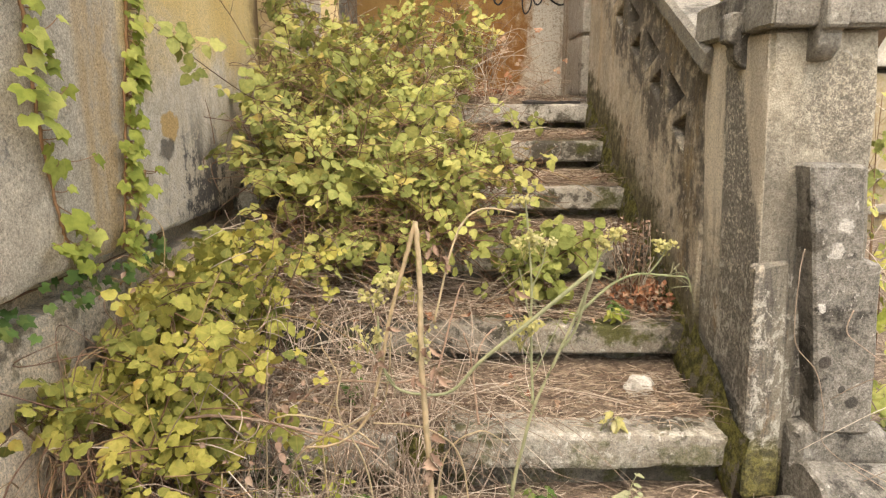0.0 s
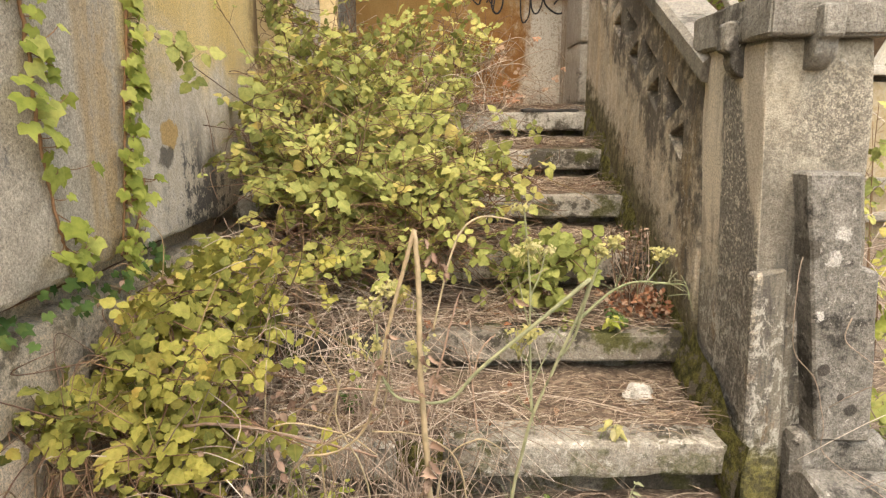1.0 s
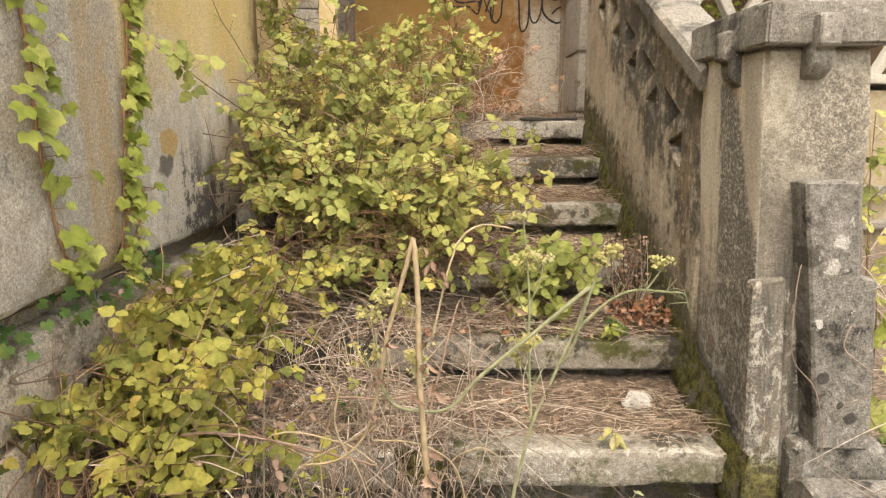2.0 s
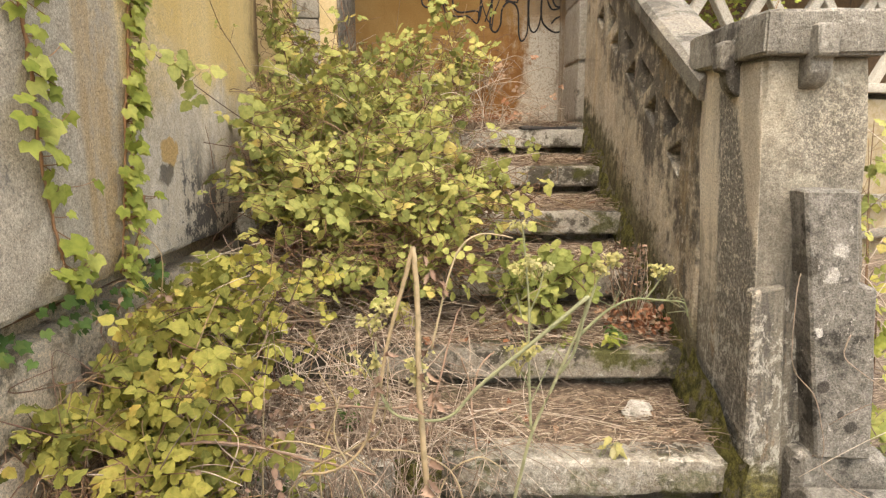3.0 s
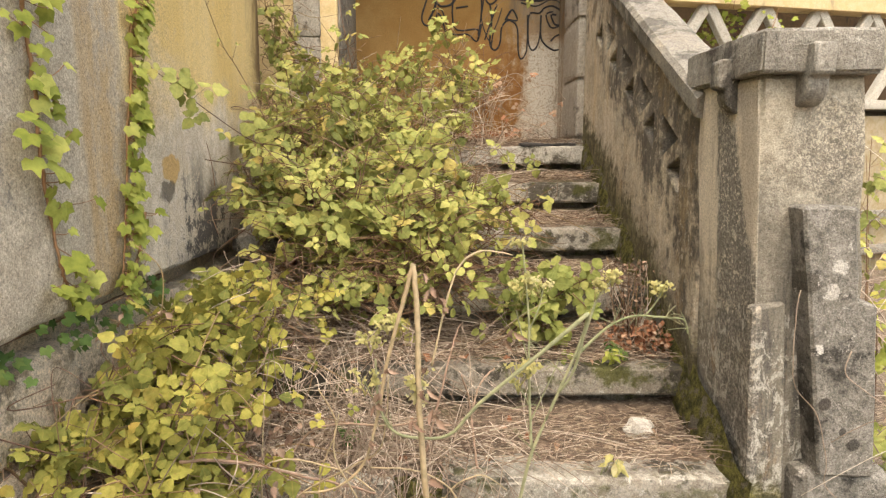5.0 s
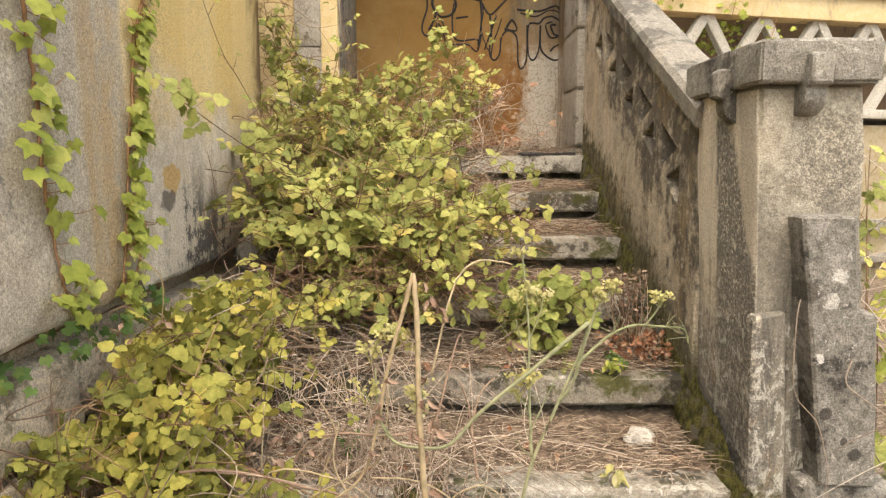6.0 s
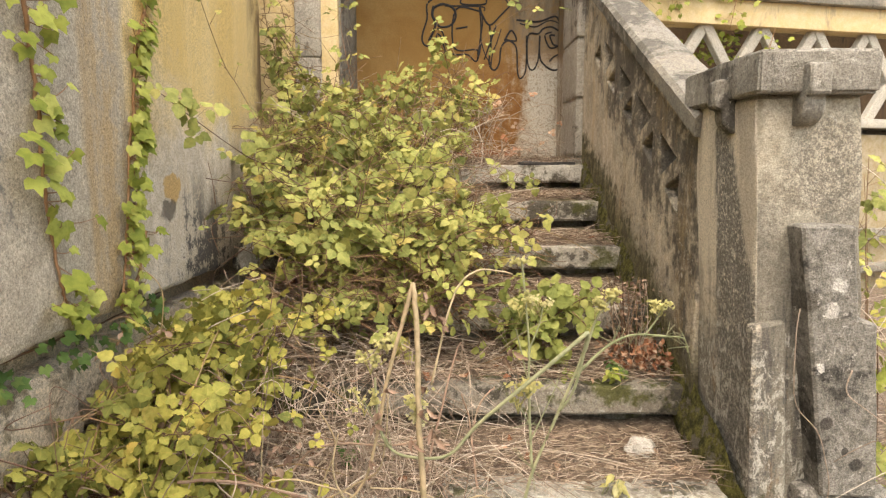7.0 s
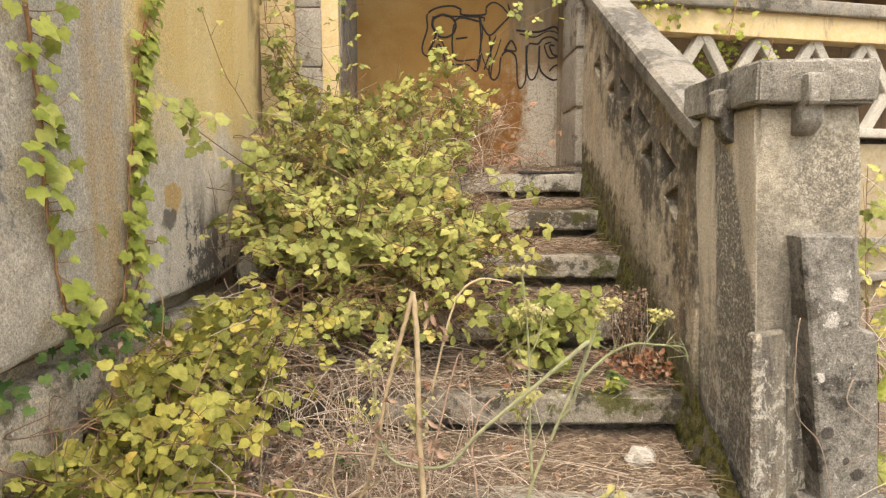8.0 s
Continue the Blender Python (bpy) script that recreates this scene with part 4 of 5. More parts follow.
def floor_at(x, y):
    """The height of ground or tread under a place."""
    if y < FIRST:
        return 0.0
    return RISE * min(6, int((y - FIRST) / GOING) + 1)


def allowed(p):
    """Clear of walls, treads and parapet."""
    if p.x < (-0.775 if p.z > 0.58 else -0.832) and p.y < 2.93 or p.x < -0.97 or p.x > 0.66:
        return False
    if p.y > 3.22 and p.x < -0.48 or p.y > 3.88:
        return False
    return p.z > floor_at(p.x, p.y) + 0.015


def bush(name, label, roots, sprays, leaf_size, material, seed, gap=0.032, droop=0.12, dead=0.5, clear=None):
    """Arching canes: each spray names the middle and reach of a mass, and how many canes end there; leaves stand along them."""
    r = random.Random(seed)
    top = thing(name, roots[0], label, "bush")
    poses, stems = [], Heap()
    for cx, cy, cz, rx, ry, rz, count in sprays:
        for i in range(count):
            e = Vector((cx, cy, cz)) + Vector((r.gauss(0, 0.55) * rx, r.gauss(0, 0.55) * ry, r.gauss(0, 0.55) * rz))
            a = Vector(min((r.choice(roots) for q in range(2)), key=lambda q: (Vector(q) - e).length)) + Vector((r.uniform(-0.15, 0.15), r.uniform(-0.12, 0.12), 0))
            a.z = floor_at(a.x, a.y)
            reach = (e - a).length
            b = a.lerp(e, 0.45) + Vector((r.gauss(0, 0.05), r.gauss(0, 0.05), reach * r.uniform(0.05, 0.3)))
            c = e + Vector((r.gauss(0.03, 0.06), r.gauss(-0.05, 0.05), r.uniform(-droop, 0.05)))
            line = [p for p in (a, b, e, c)]
            for p in line:
                p.x = max(-0.93 if p.y > 2.95 else -0.765 if p.z > 0.56 else -0.82, min(0.64, p.x))
                p.y = min(p.y, 3.18 if p.x < -0.48 else 3.85)
                p.z = max(p.z, floor_at(p.x, p.y) + 0.01)
            v, f = tube(line, r.uniform(0.0013, 0.0027), 0.0009, 4, 7)
            stems.add(v, f)
            spine = [sum((Vector(v[4 * q + w]) for w in range(4)), Vector()) / 4 for q in range(len(v) // 4)]
            walked, want, turn = 0.0, r.uniform(0, gap), 0
            start = 0.30 if reach > 0.3 else 0.1
            total = sum((q - p).length for p, q in zip(spine, spine[1:]))
            for p, q in zip(spine, spine[1:]):
                n = (q - p).length
                while walked + n > want:
                    here = p.lerp(q, (want - walked) / max(n, 1e-5))
                    share = want / total
                    want += gap * r.uniform(0.6, 1.5)
                    if share < start or noise.noise(here * 6 + Vector((seed, 0, 0))) < -0.30:
                        continue
                    turn += 137
                    way = (q - p).normalized()
                    out = Vector((math.cos(radians(turn)), math.sin(radians(turn)) - 0.35, 0.35 + r.gauss(0, 0.3)))
                    out = (out - way * out.dot(way) * 0.7).normalized()
                    tip = here + out * leaf_size * r.uniform(0.5, 1.1)
                    if not allowed(tip) or clear and clear(tip):
                        continue
                    stems.add(*tube([here, tip], 0.0009, 0.0007, 3, 1))
                    nrm = Vector((r.gauss(0, 0.6), -0.45 + r.gauss(0, 0.55), 0.55 + r.gauss(0, 0.5)))
                    poses.append((aim(tip, nrm, out + Vector((r.gauss(0, 0.5), r.gauss(0, 0.4), -0.35 + r.gauss(0, 0.45)))), leaf_size * r.uniform(0.5, 1.3) * (1.1 - 0.5 * max(0, share - 0.6)) * (0.82 if tip.y > 2.6 else 1.0)))
                walked += n
    for i in range(int(dead * sum(q[-1] for q in sprays))):
        cx, cy, cz, rx, ry, rz, count = r.choice(sprays)
        p = Vector((cx + r.uniform(-1, 1) * rx, cy + r.uniform(-1, 0.6) * ry, cz + r.uniform(-1.1, 0.9) * rz))
        q = p + Vector((r.gauss(0, 0.12), r.gauss(0, 0.06), r.gauss(0, 0.07)))
        if allowed(p) and allowed(q):
            stems.add(*tube([p, (p + q) / 2 + Vector((r.gauss(0, 0.02), 0, r.gauss(0.01, 0.02))), q], 0.0017, 0.0010, 4, 4))
    dress(top, poses, bramble_leaf, material, r)
    stems.link("cane_tangle", CANE, top, "thin brown thorny canes", kind="stuff")
    return len(poses)


bush("bramble_bush", "large bramble bush with pale green leaves over the steps", [(-0.5, 2.5, 0.5), (-0.25, 2.4, 0.5), (-0.6, 2.9, 0.83), (-0.25, 2.95, 0.83), (-0.35, 2.25, 0.33)],
     [(-0.58, 3.02, 1.24, 0.28, 0.20, 0.22, 26), (-0.14, 3.00, 1.24, 0.34, 0.20, 0.20, 34), (-0.62, 2.65, 1.06, 0.22, 0.2, 0.24, 25), (-0.36, 2.55, 1.02, 0.30, 0.22, 0.24, 34),
      (-0.09, 2.45, 0.92, 0.17, 0.18, 0.20, 24), (-0.50, 2.22, 0.78, 0.28, 0.16, 0.18, 27), (-0.20, 2.12, 0.72, 0.24, 0.14, 0.16, 29), (-0.02, 2.13, 0.72, 0.13, 0.1, 0.12, 10),
      (-0.76, 3.05, 1.56, 0.12, 0.12, 0.16, 5), (0.10, 3.05, 1.22, 0.12, 0.14, 0.20, 13), (-0.70, 2.35, 0.95, 0.14, 0.2, 0.20, 12), (-0.3, 2.02, 0.56, 0.24, 0.08, 0.12, 13), (-0.06, 2.05, 0.66, 0.16, 0.08, 0.10, 13), (0.07, 2.30, 0.80, 0.14, 0.10, 0.10, 11), (0.20, 2.32, 0.74, 0.13, 0.10, 0.07, 7), (-0.30, 1.95, 0.54, 0.22, 0.06, 0.07, 14), (-0.03, 1.98, 0.58, 0.12, 0.06, 0.07, 11)],
     0.043, BRAMBLE_LEAF, 21, 0.045, dead=3.8)
bush("bramble_bush", "low bramble with yellowing leaves by the house wall", [(-0.62, 1.5, 0.17), (-0.66, 1.3, 0), (-0.55, 1.75, 0.17), (-0.70, 1.1, 0)],
     [(-0.52, 1.82, 0.55, 0.20, 0.12, 0.08, 18), (-0.63, 1.56, 0.49, 0.18, 0.14, 0.11, 12), (-0.66, 1.40, 0.44, 0.16, 0.12, 0.14, 13), (-0.72, 1.24, 0.38, 0.15, 0.10, 0.15, 13),
      (-0.55, 1.28, 0.36, 0.18, 0.10, 0.17, 15), (-0.44, 1.38, 0.38, 0.12, 0.08, 0.17, 8), (-0.74, 1.16, 0.33, 0.10, 0.08, 0.08, 5), (-0.58, 1.14, 0.32, 0.16, 0.07, 0.12, 6), (-0.76, 1.22, 0.27, 0.06, 0.10, 0.08, 6), (-0.775, 1.20, 0.33, 0.03, 0.08, 0.05, 9)],
     0.037, YELLOW_LEAF, 22, 0.042, 0.08, dead=0.9, clear=lambda p: p.y < 1.34 and (p.x < -0.67 and p.z > 0.43 or p.x < -0.64 and p.z < 0.33))
bush("bramble_shoot", "green bramble shoot trailing over a tread", [(0.22, 2.05, 0.33)],
     [(0.32, 1.99, 0.56, 0.12, 0.05, 0.06, 3), (0.21, 1.98, 0.58, 0.06, 0.05, 0.05, 3), (0.44, 1.98, 0.54, 0.06, 0.04, 0.05, 2), (0.36, 1.97, 0.45, 0.06, 0.03, 0.05, 3)],
     0.042, SHOOT_LEAF, 23, 0.042)


def spray(name, label, category, line, leaf_size, count, material, seed, make=bramble_leaf, stem=CANE, face=(0, -0.6, 0.6), girth=0.0022, spread=0.035):
    """One cane or strand with leaves along it."""
    r = random.Random(seed)
    top = thing(name, line[0], label, category, category + " strands")
    v, f = tube(line, girth, girth * 0.45, 5, 7)
    raw("stem", v, f, stem, top)
    pts = [Vector(p) for p in line]
    poses, stalks = [], Heap()
    for i in range(count):
        u = (i + r.random()) / count * (len(pts) - 1)
        k = min(int(u), len(pts) - 2)
        p = pts[k].lerp(pts[k + 1], u - k)
        q = p + Vector((r.gauss(0, 1), r.gauss(-0.3, 0.6), r.gauss(0, 1))) * spread
        stalks.add(*tube([p, q], 0.0009, 0.0007, 3, 1))
        n = Vector(face) + Vector((r.gauss(0, 0.35), r.gauss(0, 0.3), r.gauss(0, 0.3)))
        poses.append((aim(q, n, (q - p) + Vector((0, 0, -0.02))), leaf_size * r.uniform(0.6, 1.3)))
    if count:
        dress(top, poses, make, material, r, 300, 5)
        stalks.link("leaf_stalk", stem, top)
    return top


spray("bramble_cane", "long bramble cane arching in front of the porch wall", "bramble", [(-0.15, 2.95, 0.85), (0.0, 2.93, 1.25), (0.18, 2.96, 1.53), (0.30, 2.98, 1.64), (0.46, 3.0, 1.72), (0.60, 3.0, 1.79)], 0.030, 13, BRAMBLE_LEAF, 51)
spray("bramble_cane", "bramble cane reaching along the house wall", "bramble", [(-0.45, 2.4, 0.5), (-0.52, 2.31, 0.93), (-0.62, 2.12, 1.00), (-0.69, 1.80, 1.11), (-0.75, 1.66, 1.19)], 0.042, 16, BRAMBLE_LEAF, 52, face=(0.5, -0.7, 0.4))
spray("bramble_cane", "bare thin cane leaning on the yellow wall", "bramble", [(-0.6, 2.5, 0.95), (-0.74, 2.44, 1.25), (-0.775, 2.38, 1.33), (-0.78, 2.26, 1.43), (-0.78, 2.16, 1.52)], 0.02, 5, BRAMBLE_LEAF, 53)
spray("bramble_cane", "bramble cane rising by the porch jamb", "bramble", [(-0.65, 2.95, 0.9), (-0.72, 2.98, 1.4), (-0.78, 2.98, 1.62), (-0.80, 2.99, 1.85), (-0.82, 3.0, 2.0)], 0.04, 30, BRAMBLE_LEAF, 54)
spray("bramble_cane", "bramble cane with small leaves before the porch", "bramble", [(-0.3, 2.95, 0.9), (-0.42, 2.97, 1.45), (-0.45, 3.0, 1.66), (-0.40, 3.0, 1.74), (-0.34, 3.0, 1.75)], 0.026, 16, BRAMBLE_LEAF, 55)
spray("bramble_cane", "bramble cane with yellow-green leaves at the bush edge", "bramble", [(0.0, 2.75, 0.7), (0.05, 2.8, 1.2), (0.02, 2.82, 1.45), (-0.02, 2.82, 1.55)], 0.036, 22, BRAMBLE_LEAF, 56)
spray("bramble_cane", "trailing bramble cane across the treads", "bramble", [(0.0, 2.6, 0.7), (0.14, 2.6, 0.90), (0.30, 2.62, 0.95), (0.44, 2.62, 0.90)], 0.034, 9, BRAMBLE_LEAF, 57)
spray("bramble_cane", "bramble cane hanging in front of the steps", "bramble", [(0.0, 2.2, 0.6), (0.15, 2.2, 0.80), (0.24, 2.2, 0.74), (0.28, 2.18, 0.66)], 0.040, 14, BRAMBLE_LEAF, 58)
def ivy(label, stem, leaf_size, count, spread, seed):
    """A vine clinging to the house wall."""
    r = random.Random(seed)
    top = thing("ivy_vine", stem[-1], label, "ivy")
    poses = []
    v, f = tube(stem, 0.0048, 0.0025, 6, 8, 0.002, r)
    raw("stem", v, f, TWIG, top)
    pts = [Vector(p) for p in stem]
    twigs = Heap()
    for i in range(count):
        k = r.randrange(len(pts) - 1)
        p = pts[k].lerp(pts[k + 1], r.random())
        q = p + Vector((r.uniform(0.01, 0.035), r.gauss(0, spread), r.gauss(0, 0.02)))
        twigs.add(*tube([p, (p + q) / 2 + Vector((0.008, 0, -0.006)), q], 0.0014, 0.0009, 3, 3))
        n = Vector((0.8, -0.45 + r.gauss(0, 0.3), 0.45 + r.gauss(0, 0.3)))
        poses.append((aim(q, n, (0.1, r.gauss(0, 0.6), -1)), leaf_size * r.uniform(0.4, 1.35) * (0.7 if q.z < 0.74 else 1.0)))
    dress(top, poses, ivy_leaf, IVY_LEAF, r, 300, 6)
    twigs.link("leaf_stalk", TWIG, top)


ivy("ivy vine with large bright leaves climbing the grey render", [(-0.792, 1.25, 1.75), (-0.792, 1.262, 1.30), (-0.792, 1.274, 1.20), (-0.792, 1.283, 1.07), (-0.792, 1.286, 0.92), (-0.792, 1.308, 0.77), (-0.792, 1.33, 0.69), (-0.795, 1.38, 0.62)], 0.042, 78, 0.044, 5)
ivy("narrow ivy vine hanging down the wall", [(-0.792, 1.86, 1.75), (-0.792, 1.80, 1.43), (-0.792, 1.72, 1.29), (-0.792, 1.69, 1.14), (-0.792, 1.655, 1.03), (-0.792, 1.63, 0.89), (-0.792, 1.60, 0.75), (-0.792, 1.56, 0.62)], 0.029, 200, 0.024, 6)
ivy("second strand of ivy hanging over the footing", [(-0.792, 1.72, 0.80), (-0.792, 1.68, 0.72), (-0.80, 1.62, 0.60), (-0.82, 1.58, 0.52)], 0.032, 24, 0.03, 7)

# ---- litter on the treads ----
r = random.Random(77)
for k in range(1, 7):
    y0, y1 = nose(k) + 0.03, (nose(k + 1) + 0.06 if k < 6 else 3.9)
    nx, ny = 60, 12
    v, f = [], []
    for j in range(ny + 1):
        for i in range(nx + 1):
            x, y = -0.78 + 1.49 * i / nx, y0 + (y1 - y0) * j / ny
            h = 0.024 * min(1.0, j / 3.5) + (0.04 * j / ny if k == 6 else 0.035 * max(0.0, j / ny - 0.6) / 0.4) + 0.014 * noise.noise((x * 6, y * 6, k)) + 0.006 * noise.noise((x * 30, y * 30, k)) - 0.012
            if k == 1 and x > 0:
                h -= 0.016 * max(0.0, 1 - j / 5)
            v.append((x, y, RISE * k + h))
    for j in range(ny):
        for i in range(nx):
            a = j * (nx + 1) + i
            f.append((a, a + 1, a + nx + 2, a + nx + 1))
    tagged(raw("needle_litter", v, f, SOIL, None), "brown bed of rotting needles on the tread", "litter", kind="stuff")


def strewn(count, box, lift, length, radius, seed, lean=0.12, kinked=False):
    """Short dry pieces lying at random."""
    r = random.Random(seed)
    heap = Heap()
    x0, x1, y0, y1 = box
    for i in range(count):
        x, y = r.uniform(x0, x1), r.uniform(y0, y1)
        z = floor_at(x, y) + r.uniform(*lift)
        n = r.uniform(*length)
        a = r.uniform(0, math.tau)
        d = Vector((math.cos(a), 0.6 * math.sin(a), r.gauss(0, lean))) * n
        p = Vector((x, y, z))
        c = p + d / 2 + Vector((r.gauss(0, 0.045), r.gauss(0, 0.045), r.uniform(0, 0.06))) * n
        heap.add(*tube([p, c, p + d], radius * r.uniform(0.7, 1.3), radius * 0.6, 3, 2))
    return heap


tagged(strewn(13000, (-0.7, 0.70, 1.50, 3.3), (0.012, 0.042), (0.02, 0.085), 0.0011, 8).link("pine_needles", NEEDLE), "fallen brown pine needles on the treads", "needles", kind="stuff")
tagged(strewn(1500, (-0.9, 0.75, 0.7, 1.45), (0.0, 0.05), (0.05, 0.16), 0.0014, 9).link("ground_straw", STRAW), "dry straw lying on the ground", "straw", kind="stuff")


tagged(strewn(420, (-0.6, 0.66, 1.50, 3.2), (0.02, 0.05), (0.08, 0.24), 0.0015, 18).link("loose_straw", STRAW), "loose straw lying on the treads", "straw", kind="stuff")


def straw_tangle(count, seed):
    """Long dead grass stems slumped down the steps."""
    r = random.Random(seed)
    heap = Heap()
    for i in range(count):
        x, y = r.gauss(-0.24, 0.20), r.uniform(1.50, 2.2) if r.random() < 0.85 else r.uniform(1.2, 1.45)
        x = max(-0.7, min(0.3, x))
        p = Vector((x, y, floor_at(x, y) + r.uniform(0.01, 0.10)))
        n = r.uniform(0.18, 0.5)
        a = r.gauss(-2.3, 1.2)
        q = p + Vector((math.cos(a) * n, math.sin(a) * n * 0.8, 0))
        q.x = max(-0.72, q.x)
        q.z = floor_at(q.x, q.y) + r.uniform(0.0, 0.16)
        c = p.lerp(q, r.uniform(0.3, 0.6)) + Vector((r.gauss(0, 0.018), r.gauss(0, 0.018), r.uniform(-0.02, 0.06)))
        c.z = max(c.z, floor_at(c.x, c.y) + 0.02)
        heap.add(*tube([p, c, q], r.uniform(0.0008, 0.0022), 0.0007, 4, 6, 0.0008, r))
    return heap


tagged(straw_tangle(640, 10).link("straw_tangle", STRAW), "tangle of dry grass stems slumped over the steps", "straw", kind="stuff")

rg = random.Random(12)
heap = Heap()
for i in range(620):
    p = Vector((0.22 - 0.8 * rg.random() ** 1.4, rg.uniform(2.2, 3.15), 0))
    p.z = floor_at(p.x, p.y) + rg.uniform(0.05, 0.50)
    q = p + Vector((rg.gauss(0.05, 0.13), rg.gauss(-0.05, 0.08), rg.gauss(0, 0.10)))
    if -0.75 < q.x < 0.34 and q.z > floor_at(q.x, q.y):
        heap.add(*tube([p, p.lerp(q, 0.5) + Vector((rg.gauss(0, 0.02), 0, rg.uniform(0, 0.03))), q], 0.0016, 0.0009, 4, 4))
tagged(heap.link("dry_grass", STRAW), "dry grass stems caught in the bramble", "grass", kind="stuff")

heap = Heap()
for i in range(200):
    p = Vector((rg.uniform(-0.74, -0.36), rg.uniform(1.1, 1.9), 0))
    p.z = floor_at(p.x, p.y) + rg.uniform(0.12, 0.36)
    q = p + Vector((rg.gauss(0.04, 0.10), rg.gauss(-0.05, 0.06), rg.gauss(-0.02, 0.09)))
    if q.x > -0.76 and q.z > floor_at(q.x, q.y):
        heap.add(*tube([p, p.lerp(q, 0.5) + Vector((rg.gauss(0, 0.015), 0, rg.uniform(0, 0.02))), q], 0.0016, 0.0009, 4, 4))
tagged(heap.link("dry_grass", STRAW), "dry grass stems tangled in the low bramble", "grass", kind="stuff")

heap = Heap()
for i in range(170):
    p = Vector((rg.uniform(-0.55, 0.04), rg.uniform(1.18, 1.56), 0))
    p.z = floor_at(p.x, p.y)
    n, a = rg.uniform(0.2, 0.48), rg.gauss(0.3, 1.3)
    c = p + Vector((math.sin(a) * n * 0.3, -0.06 * n, n * rg.uniform(0.5, 0.85)))
    q = p + Vector((math.sin(a) * n * rg.uniform(0.6, 0.9), -0.15 * n, n * rg.uniform(0.2, 0.8)))
    if q.x > -0.7:
        heap.add(*tube([p, p.lerp(c, 0.55) + Vector((rg.gauss(0, 0.012), 0, 0)), c, q], rg.uniform(0.0010, 0.0017), 0.0007, 4, 5, 0.0006, rg))
tagged(heap.link("dry_grass", STRAW), "pale dry grass stems bent over the lowest steps", "grass", kind="stuff")

# ---- small things ----


def rock_mesh(c, size, seed):
    bm = bmesh.new()
    bmesh.ops.create_icosphere(bm, subdivisions=3, radius=1.0)
    for v in bm.verts:
        d = 1 + 0.45 * noise.noise(v.co * 1.5 + Vector((seed, 0, 0))) + 0.16 * noise.noise(v.co * 4.5) + 0.06 * noise.noise(v.co * 11)
        v.co = Vector(c) + Vector((v.co.x * size[0], v.co.y * size[1], v.co.z * size[2])) * d
    return bm


rock = part("rock", rock_mesh((0.555, 1.70, 0.198), (0.040, 0.030, 0.027), 5), CHALK)
tagged(rock, "small chalky white rock lying on the tread", "rock")

dead = thing("dead_leaves", (0.60, 1.95, 0.33), "heap of curled red-brown dead leaves on the tread", "leaves")
rr = random.Random(31)
poses = []
for i in range(420):
    p = (min(0.695, rr.gauss(0.635, 0.05)), rr.uniform(1.88, 2.12), 0.345 + rr.uniform(0, 0.075))
    poses.append((aim(p, (rr.gauss(0, 1), -0.4, 0.6 + rr.gauss(0, 0.6)), (rr.gauss(0, 1), rr.gauss(0, 1), rr.gauss(0, 1))), rr.uniform(0.010, 0.025)))
dress(dead, poses, lambda q, s: leaflet(s, s * 0.6, q.uniform(0.2, 0.9), q.uniform(-0.5, 0.5)), DEAD_LEAF, rr)

# dead stalk in front of the steps, snapped over
stalk = thing("dead_stalk", (-0.015, 0.96, 0), "dry straw-coloured stalk snapped over at the top", "stalk")
v, f = tube([(-0.012, 0.955, 0.0), (-0.018, 0.96, 0.32), (-0.031, 0.965, 0.50), (-0.035, 0.97, 0.60), (-0.037, 0.98, 0.71), (-0.043, 0.99, 0.785)], 0.0056, 0.0042, 7, 6, 0.0009, random.Random(2))
snapped = raw("stem", v, f, STALK, stalk)
v, f = tube([(-0.043, 0.99, 0.786), (-0.061, 0.985, 0.718), (-0.084, 0.98, 0.635), (-0.10, 0.98, 0.549), (-0.125, 0.98, 0.459), (-0.172, 0.98, 0.415), (-0.23, 0.99, 0.40)], 0.0042, 0.0018, 6, 6, 0.0005, random.Random(3))
raw("broken_stem", v, f, STALK, stalk)

